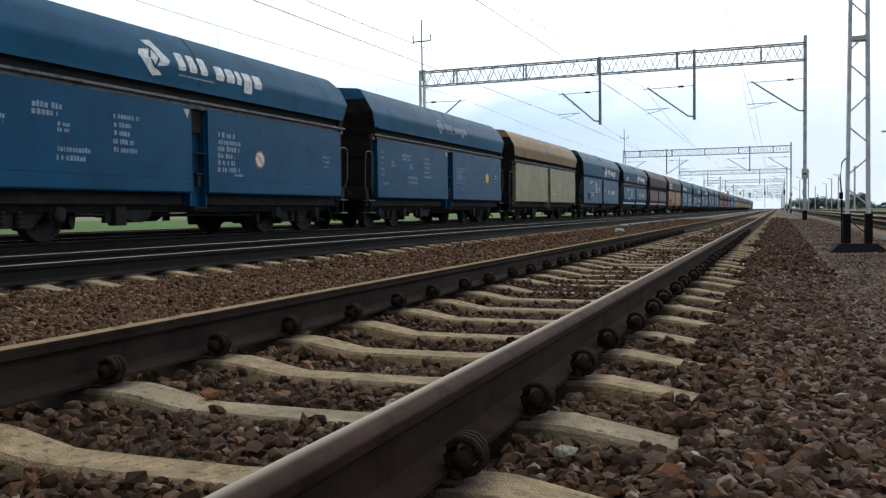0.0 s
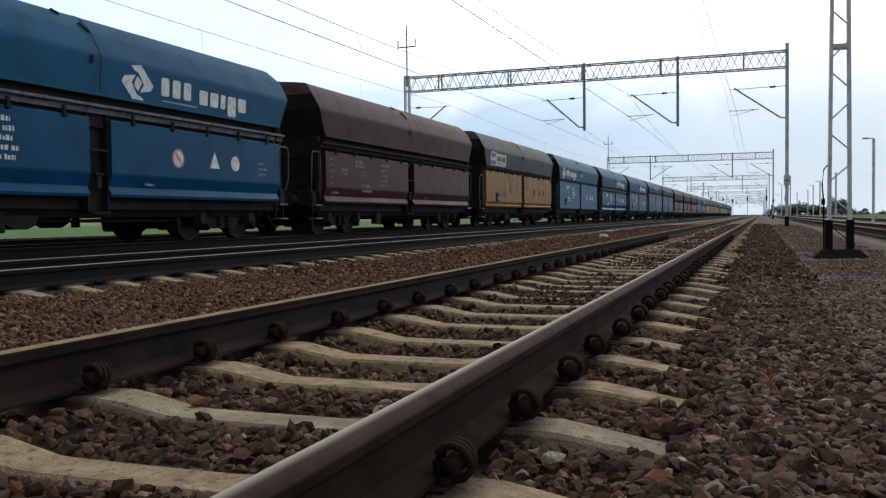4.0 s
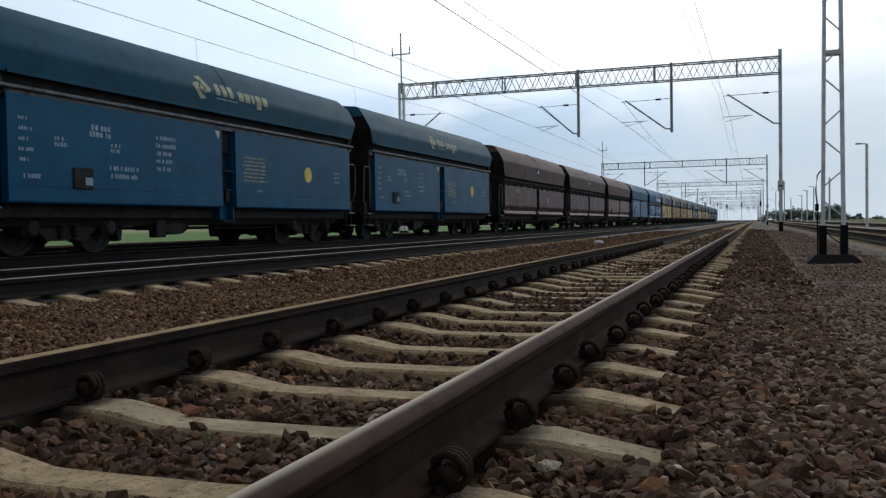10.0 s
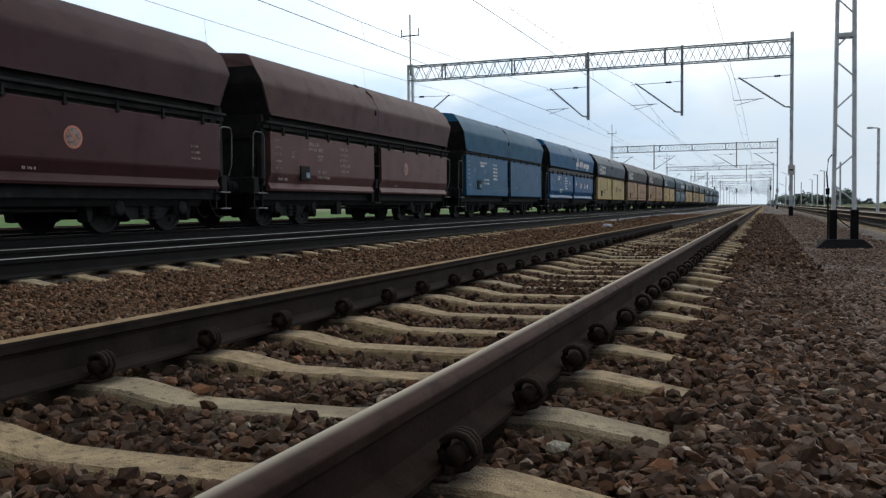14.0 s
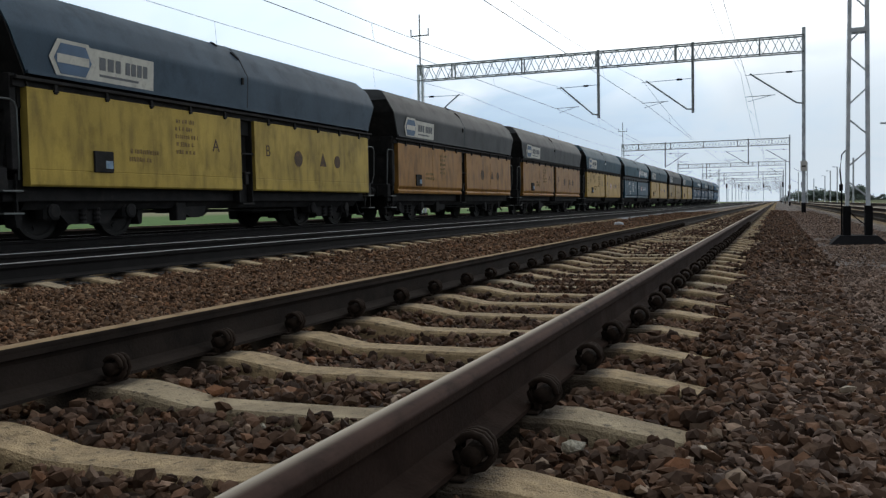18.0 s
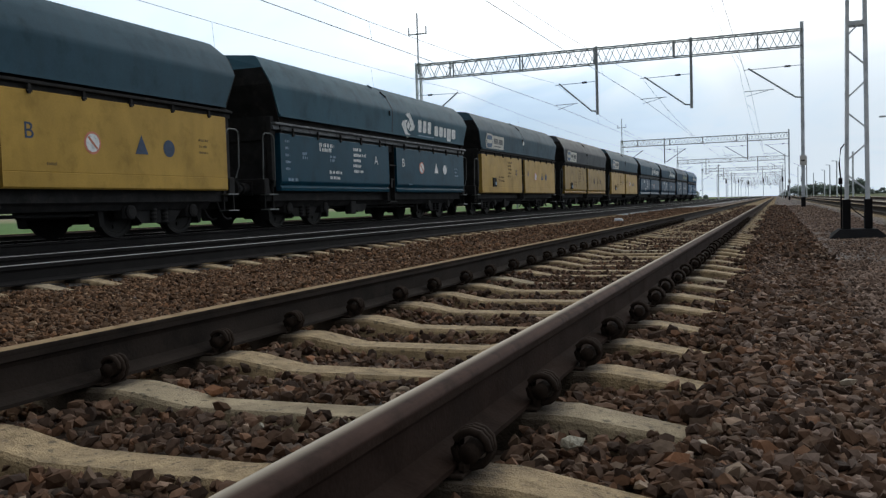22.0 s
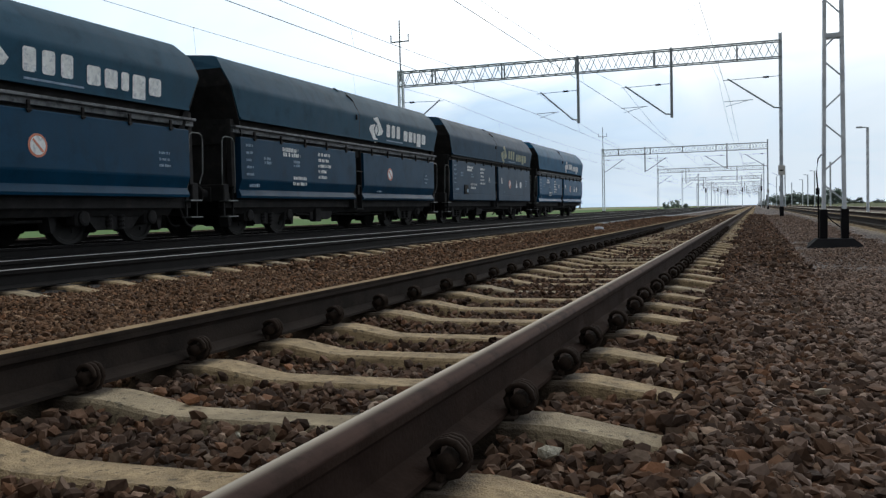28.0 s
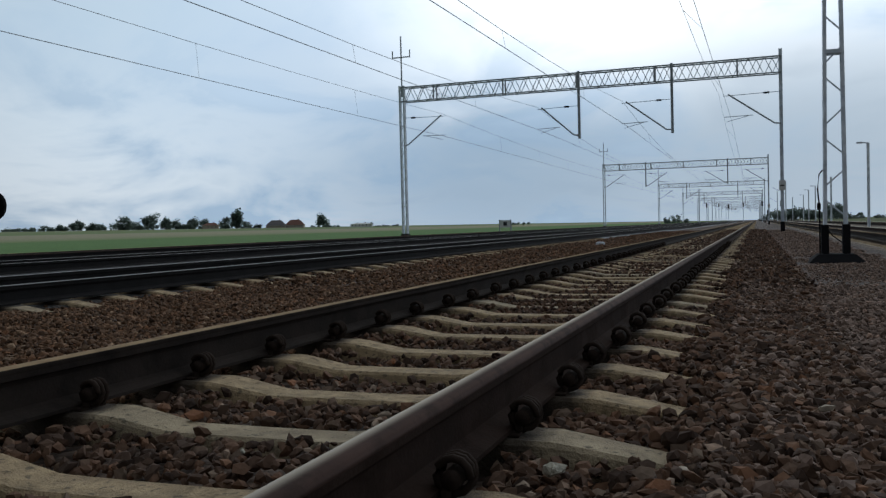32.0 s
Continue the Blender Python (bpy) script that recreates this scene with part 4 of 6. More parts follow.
for x, y, h in ((-2.6, 300, 6.5), (-8.0, 330, 6.5), (-13.5, 290, 6.5), (3.0, 260, 6.0), (7.4, 240, 5.5), (4.0, 220, 3.1), (-13.3, 380, 8.0)):
    signal(x, y, h, "dark signal on a slim grey mast beside the tracks")
for x, y, h in ((-12.8, 240, 9.5), (3.3, 310, 9.5), (7.4, 200, 9.0), (-13.2, 320, 9.5), (7.6, 290, 9.5), (10.9, 260, 6.8), (11.1, 130, 6.5)):
    root = tagged(empty("line_mast", (x, y, -0.3)), "slim grey overhead-line mast with a bracket", "mast", "overhead line masts")
    part("post", Shape().box(-0.11, 0.11, -0.11, 0.11, 0, h, 0.02), galv, root)
    if x < 9:
        part("bracket", Shape().tube([(0, 0, 6.2), (-2.6 if x > 0 else 2.6, 0, 7.7)], 0.04, 6), galv_dark, root)


def kerb_stone():
    """The small pale block that lies by the second track."""
    s = Shape().box(-0.14, 0.12, -0.09, 0.09, 0.0, 0.13, 0.03)
    tagged(put("pale_block", s.mesh("pale_block", concrete_grey), None, pose(-3.0, 26.5, -0.1, 4, 3, 20)), "small pale concrete block lying between the tracks", "block")


kerb_stone()

# ---------------------------------------------------------------- coal train
def paint(name, c, second, dirt=0.6, rough=0.55, spec=0.09):
    return mat(name, c, rough, 0.0, 0.16, 1.1, 30, 0.05, second, 0.4, (DIRT, dirt), spec=spec)


def shade(c, k):
    return tuple(min(1, v * k) for v in c)


LIVERY = {  # name: roof, panels
    "deep_blue": ((0.003, 0.105, 0.222), (0.002, 0.072, 0.165)),
    "bright_blue": ((0.003, 0.128, 0.292), (0.002, 0.082, 0.222)),
    "pale_blue": ((0.01, 0.122, 0.235), (0.01, 0.1, 0.21)),
    "teal_blue": ((0.004, 0.078, 0.14), (0.003, 0.076, 0.16)),
    "navy": ((0.012, 0.07, 0.122), (0.003, 0.04, 0.085)),
    "dark_teal": ((0.038, 0.110, 0.156), (0.004, 0.050, 0.084)),
    "slate": ((0.011, 0.056, 0.108), (0.005, 0.036, 0.076)),
    "maroon": ((0.075, 0.036, 0.042), (0.066, 0.026, 0.03)),
    "faded_maroon": ((0.105, 0.052, 0.054), (0.130, 0.064, 0.060)),
    "beige": ((0.300, 0.200, 0.110), (0.300, 0.270, 0.160)),
    "ochre": ((0.078, 0.08, 0.086), (0.3, 0.146, 0.03)),
    "orange": ((0.078, 0.084, 0.09), (0.32, 0.16, 0.042)),
    "olive_yellow": ((0.07, 0.108, 0.15), (0.44, 0.315, 0.07)),
    "yellow": ((0.038, 0.092, 0.13), (0.445, 0.278, 0.062)),
    "dusty_yellow": ((0.05, 0.062, 0.073), (0.33, 0.205, 0.042)),
}
LIVERY_WORDS = {"deep_blue": "deep blue", "bright_blue": "bright blue", "pale_blue": "pale blue", "teal_blue": "dull teal-blue", "navy": "dark navy-blue", "dark_teal": "dark teal-green",
                "slate": "dark slate-blue", "maroon": "dark maroon", "faded_maroon": "faded pinkish maroon", "beige": "tan-roofed beige", "ochre": "ochre-sided, grey-roofed",
                "orange": "orange-sided, dark-roofed", "olive_yellow": "olive-yellow-sided, grey-roofed", "yellow": "bright yellow-sided, blue-grey-roofed", "dusty_yellow": "dusty yellow-sided, brown-roofed"}
# how far each wagon stands from an even spacing, and by how much half of a longer one is longer
PLACE = dict(enumerate((0.10, 0.07, -0.03, 0.07, 0.10, 0.15, 0.19, 0.14, 0.07, -0.14, -0.33, -0.86, -0.17, 0.58, 0.79, 0.68, 0.55, 0.28, 0.07, -0.12, -0.24, -0.05, 0.15, 0.22, 0.25, 0.35, 0.33, 0.26, 0.05)))
LONGER = {12: 0.48, 13: 0.50, 21: 0.36, 25: 0.20, 26: 0.20, 16: 0.10, 19: 0.08}
HALF = 5.88          # half the length of the side flaps
CACHE = {}


def cached(key, build, *mats, smooth=False):
    if key not in CACHE:
        CACHE[key] = build().mesh(key[0], *mats, smooth=smooth)
    return CACHE[key]


# half width of the hopper's upper part by height, from the lower rim to the ridge
CURVE = ((1.52, 2.57), (1.551, 3.18), (1.553, 3.25), (1.525, 3.32), (1.360, 3.63), (1.325, 3.68), (1.095, 3.92), (0.98, 3.965), (0.0, 4.06))
CURVE_END = (5.88, 6.19, 6.225, 6.24, 6.27, 6.25, 6.07, 6.05, 6.02)


def shell(rim=2.57):
    """The covered hopper: sides that lean out, a rounded shoulder, a nearly flat roof, ends that lean out and are hipped on top."""
    def ring(y, k=1.0):
        half = [(x * k, max(z, rim), e + 0.5 * max(0.0, rim - z)) for (x, z), e in zip(CURVE, CURVE_END)]
        return [(-x, e * y[0] + y[1], z) for x, z, e in half] + [(x, e * y[0] + y[1], z) for x, z, e in half[-2::-1]]
    m = 2 * len(CURVE) - 1
    rows = [ring((-1, 0))]
    for y, k in ((-5.2, 1.0), (-3.6, 1.0015), (-1.8, 1.003), (1.8, 1.003), (3.6, 1.0015), (5.2, 1.0)):
        rows.append(ring((0, y), k))
    rows.append(ring((1, 0)))
    s = Shape()
    for r in rows:
        s.v += r
    for j in range(len(rows) - 1):
        for i in range(m - 1):
            s.f.append((j * m + i, j * m + i + 1, (j + 1) * m + i + 1, (j + 1) * m + i)); s.mi.append(0)
    s.smooth = len(s.f)
    s.add([(-1.52, -5.88, rim), (1.52, -5.88, rim), (1.52, 5.88, rim), (-1.52, 5.88, rim)], [(0, 1, 2, 3)])
    # the hips over the two end walls, with corners of their own
    for r in (rows[0], rows[-1]):
        s.add(r[4:m - 4], [tuple(range(m - 8))])
        s.add(r[:5] + r[m - 5:], [tuple(range(10))])
    for e in (-1, 1):
        s.box(min(e * 1.49, e * 1.55), max(e * 1.49, e * 1.55), -5.88, 5.88, rim - 0.015, rim + 0.04)
    return s


def seam(rim=2.57):
    """The cover strip over the joint in the middle of the hopper's upper part."""
    s = Shape()
    pts = [(x + 0.006 if x else 0, max(z, rim) + 0.006) for x, z in CURVE]
    pts = [(-x, z) for x, z in pts] + pts[-2::-1]
    n = len(pts)
    s.v = [(x, y, z) for y in (-0.022, 0.022) for x, z in pts]
    s.add([], [])
    s.f = [(i, i + 1, n + i + 1, n + i) for i in range(n - 1)]
    s.mi = [0] * (n - 1)
    low = [(x * 0.985, z - 0.012) for x, z in pts]
    for y in (-0.022, 0.022):
        edge = [(x, y, z) for x, z in pts] + [(x, y, z) for x, z in low]
        s.add(edge, [(i, i + 1, n + i + 1, n + i) for i in range(n - 1)])
    return s


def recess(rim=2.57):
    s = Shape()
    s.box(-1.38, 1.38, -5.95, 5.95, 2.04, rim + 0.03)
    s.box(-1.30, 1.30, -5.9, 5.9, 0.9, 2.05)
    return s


def side_beam(z):
    s = Shape().box(1.40, 1.55, -6.1, 6.1, z, z + 0.055, 0.01)
    s.box(1.38, 1.47, -6.1, 6.1, z - 0.10, z)
    return s


def flap(y0, y1, toe, top):
    """One hinged discharge flap: sheet with a folded rim; the older ones have a toe that turns in and out again."""
    if toe == "short":
        return Shape().prism([(1.36, top), (1.50, top), (1.512, top - 0.02), (1.512, 1.09), (1.505, 1.06), (1.455, 0.985), (1.505, 0.93), (1.49, 0.86), (1.36, 0.85)], y0, y1)
    if toe:
        return Shape().prism([(1.36, top), (1.50, top), (1.512, top - 0.02), (1.512, 1.26), (1.505, 1.22), (1.425, 1.02), (1.495, 0.89), (1.48, 0.84), (1.36, 0.83)], y0, y1)
    return Shape().prism([(1.36, top), (1.50, top), (1.512, top - 0.02), (1.512, 1.12), (1.506, 1.11), (1.514, 1.10), (1.514, 0.88), (1.49, 0.85), (1.36, 0.85)], y0, y1)


def flap_rib():
    return Shape().box(1.505, 1.518, -0.010, 0.010, 1.24, 2.1)


def hinge():
    s = Shape().box(1.50, 1.54, -0.03, 0.03, -0.06, 0.14, 0.006)
    s.tube([(1.53, -0.05, -0.02), (1.53, 0.05, -0.02)], 0.018, 6)
    return s


def slot_gear():
    """The narrow well between the flaps with its rungs."""
    s = Shape().box(1.24, 1.30, -0.27, 0.27, 0.60, 2.5)
    s.box(1.30, 1.44, -0.26, -0.225, 0.60, 2.4)
    s.box(1.30, 1.44, 0.225, 0.26, 0.60, 2.4)
    return s


def rung():
    return Shape().box(1.40, 1.50, -0.22, 0.22, 0, 0.035)


def slot_latch():
    s = Shape().box(1.40, 1.47, -0.06, 0.06, 0.98, 1.20, 0.01)
    s.box(1.40, 1.49, -0.10, 0.10, 1.20, 1.25, 0.01)
    return s


def end_wall():
    """The sooty hopper end: it leans out up to the roof and slopes in below, with ribs."""
    s = Shape()
    s.add([(-1.35, 6.32, 3.63), (1.35, 6.32, 3.63), (1.54, 6.27, 3.26), (1.51, 5.91, 2.50), (1.40, 5.35, 1.15), (-1.40, 5.35, 1.15), (-1.51, 5.91, 2.50), (-1.54, 6.27, 3.26)],
          [(0, 1, 2, 7), (7, 2, 3, 6), (6, 3, 4, 5)])
    s.add([(-1.30, 6.20, 3.60), (1.30, 6.20, 3.60), (1.50, 6.15, 3.26), (1.46, 5.80, 2.50), (1.38, 5.20, 1.15), (-1.38, 5.20, 1.15), (-1.46, 5.80, 2.50), (-1.50, 6.15, 3.26)],
          [(0, 7, 2, 1), (7, 6, 3, 2), (6, 5, 4, 3)])
    for i in range(8):
        j = (i + 1) % 8
        s.f.append((i, j, 8 + j, 8 + i)); s.mi.append(0)
    return s


def end_rib():
    return Shape().bar((0, 5.93, 2.5), (0, 5.40, 1.2), 0.08)


def end_frame():
    """Headstock, corner posts and the low platform at a wagon's end."""
    s = Shape()
    s.box(-1.36, 1.36, 6.15, 6.36, 0.78, 1.14, 0.02)
    for e in (-1, 1):
        s.box(min(e * 1.30, e * 1.42), max(e * 1.30, e * 1.42), 6.0, 6.12, 1.1, 2.55, 0.01)
        s.bar((e * 1.2, 6.1, 1.1), (e * 1.2, 5.9, 2.5), 0.07)
    s.box(-1.3, 1.3, 5.3, 6.2, 1.09, 1.14, 0.005)
    return s


def handrail():
    pts = [(1.36, 5.95, 0.95), (1.40, 5.98, 1.2), (1.42, 6.0, 2.02), (1.42, 6.04, 2.11), (1.42, 6.12, 2.15), (1.42, 6.36, 2.15), (1.42, 6.43, 2.11), (1.42, 6.46, 2.02), (1.40, 6.46, 1.35), (1.36, 6.40, 1.12)]
    return Shape().tube(pts, 0.016, 6)


def step():
    return Shape().box(1.22, 1.46, -0.19, 0.19, 0, 0.03, 0.006)


def step_legs():
    s = Shape()
    for y in (-0.17, 0.17):
        s.box(1.30, 1.34, y - 0.015, y + 0.015, 0, 0.62)
    return s


def buffer():
    s = Shape().lathe([(0, 0.12), (0.25, 0.12), (0.26, 0.08), (0.52, 0.08), (0.53, 0.20), (0.555, 0.225), (0.57, 0.22), (0.58, 0.17)], (0, 6.36, 0.92), 16, "y")
    s.box(-0.17, 0.17, 6.35, 6.40, 0.76, 1.08, 0.01)
    return s


def coupling():
    s = Shape().tube([(0, 6.36, 0.92), (0, 6.6, 0.92), (0, 6.7, 0.98), (0, 6.78, 0.90)], 0.035, 6)
    s.tube([(0.06, 6.66, 0.93), (0.05, 6.78, 0.80), (0.06, 6.9, 0.72), (0.05, 7.0, 0.86)], 0.022, 6)
    return s


def brake_hose():
    """One rubber air hose, hanging in a loop to the next wagon's."""
    return Shape().tube([(0, 6.36, 0.80), (0, 6.48, 0.72), (0.01, 6.58, 0.50), (0.02, 6.72, 0.30), (0.02, 6.88, 0.24), (0.01, 7.02, 0.26)], 0.028, 7)


def under_body():
    """The closed bottom of the hopper between the sole bars."""
    s = Shape()
    prof = [(-1.20, 0.95), (1.20, 0.95), (1.20, 0.62), (1.10, 0.49), (-1.10, 0.49), (-1.20, 0.62)]
    return s.prism(prof, -5.7, 5.7)


def outlet():
    """The rounded housing of the discharge gear under one side."""
    return Shape().prism([(-1.78, 0.52), (-1.70, 0.38), (-1.52, 0.30), (-1.28, 0.30), (-1.12, 0.36), (-1.02, 0.52)], 0.85, 1.14, axis="x")


def hanger():
    s = Shape().box(1.02, 1.12, -2.22, -2.04, 0.30, 0.52, 0.015)
    s.tube([(1.07, -2.9, 0.46), (1.07, -2.2, 0.44)], 0.025, 6)
    return s


def brake_gear():
    s = Shape().lathe([(-0.35, 0.05), (-0.33, 0.16), (0.25, 0.16), (0.3, 0.05)], (0.7, -1.6, 0.55), 14, "x")
    s.box(1.0, 1.2, -2.05, -1.75, 0.25, 0.62, 0.02)
    s.tube([(0.9, -2.9, 0.45), (0.9, 2.7, 0.42)], 0.03, 6)
    s.tube([(-0.9, -2.9, 0.45), (-0.9, 2.7, 0.42)], 0.03, 6)
    return s


def air_tank():
    return Shape().lathe([(-0.55, 0.03), (-0.5, 0.14), (0.5, 0.14), (0.55, 0.03)], (0.55, 1.9, 0.5), 14, "y")


def bogie_frame():
    s = Shape()
    for e in (-1, 1):
        x = e * 0.99
        prof = [(-1.18, 0.50), (-1.15, 0.74), (-0.62, 0.74), (-0.42, 0.62), (0.42, 0.62), (0.62, 0.74), (1.15, 0.74), (1.18, 0.50), (0.72, 0.48), (0.46, 0.24), (-0.46, 0.24), (-0.72, 0.48)]
        s.prism(prof, x - 0.06, x + 0.06, axis="x")
        # brake blocks on their hangers before and behind each wheel
        for a in (-0.9, 0.9):
            for d in (-1, 1):
                s.prism([(a + d * 0.47, 0.20), (a + d * 0.54, 0.22), (a + d * 0.62, 0.66), (a + d * 0.44, 0.66), (a + d * 0.43, 0.34)], *sorted((e * 0.72, e * 0.96)), axis="x")
    s.box(-0.95, 0.95, -0.22, 0.22, 0.36, 0.66, 0.03)
    return s


def axle_box():
    s = Shape().box(0.93, 1.16, -0.17, 0.17, 0.32, 0.62, 0.03)
    s.lathe([(0, 0.13), (0.05, 0.13), (0.07, 0.09)], (1.15, 0, 0.46), 12, "x")
    return s


def spring():
    return Shape().lathe([(0.26, 0.075), (0.29, 0.055), (0.33, 0.075), (0.37, 0.055), (0.41, 0.075), (0.45, 0.055), (0.49, 0.075), (0.53, 0.055), (0.57, 0.075)], (1.07, 0, 0), 10, "z")


def wheelset():
    """Two wheels with flanges on one axle."""
    s = Shape().lathe([(-0.9, 0.07), (0.9, 0.07)], (0, 0, 0), 12, "x")
    for e in (-1, 1):
        q = [(0.68, 0.30), (0.68, 0.485), (0.695, 0.488), (0.715, 0.465), (0.83, 0.455), (0.83, 0.39), (0.80, 0.37), (0.775, 0.16), (0.85, 0.12), (0.85, 0.08)]
        s.lathe([(e * a, r) for a, r in q], (0, 0, 0), 28, "x")
    # balance marks pressed into the plate
    for e in (-1, 1):
        for k in range(3):
            a = k * math.tau / 3
            s.box(*sorted((e * 0.79, e * 0.815)), 0.26 * math.cos(a) - 0.035, 0.26 * math.cos(a) + 0.035, 0.26 * math.sin(a) - 0.035, 0.26 * math.sin(a) + 0.035)
    return s


def roof_latch():
    s = Shape().bar((1.375, -0.05, 3.64), (1.235, -0.16, 3.79), 0.05, 0.04)
    s.bar((1.55, -0.22, 3.08), (1.553, -0.22, 3.22), 0.07, 0.05)
    s.bar((1.15, -0.5, 3.88), (1.08, -0.62, 3.94), 0.05, 0.04)
    return s


def stencil_rows(rows, y, z, w, h, gap, rng):
    """Rows of small worn stencil strokes, too worn to read."""
    s = Shape()
    for k in range(rows):
        length = w * rng.uniform(0.6, 1.0)
        a = y + w * rng.uniform(0.0, 0.06)
        while a < y + length:
            b = min(y + length, a + h * rng.uniform(0.35, 0.75))
            up = h * rng.uniform(0.75, 1.0)
            s.flat([(a, z - k * gap), (b, z - k * gap), (b, z - k * gap + up), (a, z - k * gap + up)], 1.513)
            a = b + h * rng.choice((0.22, 0.22, 0.3, 0.75))
    return s


def disc(y, z, r, x=1.514, n=20, r_in=0.0):
    s = Shape()
    if r_in:
        for k in range(n):
            a, b = k * math.tau / n, (k + 1) * math.tau / n
            s.flat([(y + q * math.cos(t), z + q * math.sin(t)) for q, t in ((r_in, a), (r, a), (r, b), (r_in, b))], x)
        return s
    return s.flat([(y + r * math.cos(k * math.tau / n), z + r * math.sin(k * math.tau / n)) for k in range(n)], x)


def triangle(y, z, r):
    return Shape().flat([(y - r, z - 0.8 * r), (y + r, z - 0.8 * r), (y, z + 1.2 * r)], 1.514)


def lean(shape, lift=0.0):
    """Lays flat marks made for the upright side on the curved side of the roof."""
    heights, widths = [z for _, z in CURVE], [x for x, _ in CURVE]
    bm = bmesh.new()
    vs = [bm.verts.new(p) for p in shape.v]
    for f in shape.f:
        bm.faces.new([vs[i] for i in f])
    # cut along the bends first, so that a mark follows them
    for z in heights[1:5]:
        bmesh.ops.bisect_plane(bm, geom=bm.verts[:] + bm.edges[:] + bm.faces[:], dist=1e-5, plane_co=(0, 0, z), plane_no=(0, 0, 1))
    bm.verts.index_update()
    shape.v = [(float(np.interp(q.co.z, heights, widths)) + q.co.x - 1.504 + lift, q.co.y, q.co.z) for q in bm.verts]
    shape.f, shape.mi = [tuple(q.index for q in f.verts) for f in bm.faces], [0] * len(bm.faces)
    bm.free()
    return shape


def squeeze(shape, k, y, z):
    shape.v = [(a, y + (b - y) * k, z + (c - z) * k) for a, b, c in shape.v]
    return shape


BLADE = ((-1.08, -0.01), (-0.88, 0.25), (-0.15, 0.38), (-0.40, 0.01), (-0.06, -0.49), (0.19, -0.55), (0.47, -0.74), (-0.21, -0.86))
DIAMOND = ((-0.27, -0.07), (-0.02, 0.35), (0.28, 0.05), (0.03, -0.33))


def emblem_piece(y, z, r, outline, turn):
    """A curved blade or the diamond of the haulier's mark, as plain shapes."""
    return Shape().flat([(y + turn * a * r, z + turn * b * r) for a, b in outline], 1.512)


def name_block(y, z, w, h):
    """One block of the haulier's name, a plain rounded bar."""
    c = 0.03
    return Shape().flat([(y + c, z), (y + w - c, z), (y + w, z + c), (y + w, z + h - c), (y + w - c, z + h), (y + c, z + h), (y, z + h - c), (y, z + c)], 1.512)


def old_board(y, z):
    s = Shape().flat([(y + 0.4, z), (y + 2.4, z), (y + 2.4, z + 0.52), (y + 0.4, z + 0.52)], 1.512)
    return s


def old_board_marks(y, z):
    s = Shape()
    for a, b, c, d in ((1.05, 1.19, 0.19, 0.40), (1.24, 1.38, 0.19, 0.40), (1.43, 1.55, 0.19, 0.40), (1.67, 1.78, 0.19, 0.40), (1.82, 1.93, 0.19, 0.40), (1.97, 2.08, 0.19, 0.40), (2.12, 2.23, 0.19, 0.40), (1.05, 2.0, 0.08, 0.12)):
        s.flat([(y + a, z + c), (y + b, z + c), (y + b, z + d), (y + a, z + d)], 1.518)
    return s


def old_hexagon(y, z, inner):
    s = Shape()
    k = 0.8 if inner else 1.0
    cx, cz = y + 0.46, z + 0.26
    pts = [(cx - 0.50 * k, cz), (cx - 0.33 * k, cz - 0.30 * k), (cx + 0.33 * k, cz - 0.30 * k), (cx + 0.50 * k, cz), (cx + 0.33 * k, cz + 0.30 * k), (cx - 0.33 * k, cz + 0.30 * k)]
    return s.flat(pts, 1.519 + (0.006 if inner else 0))


def lengthened(shape, d):
    """Draws a wagon's part out along the wagon, its ends by d."""
    if d:
        shape.v = [(x, y + d * max(-1.0, min(1.0, y / 5.4)), z) for x, y, z in shape.v]
    return shape


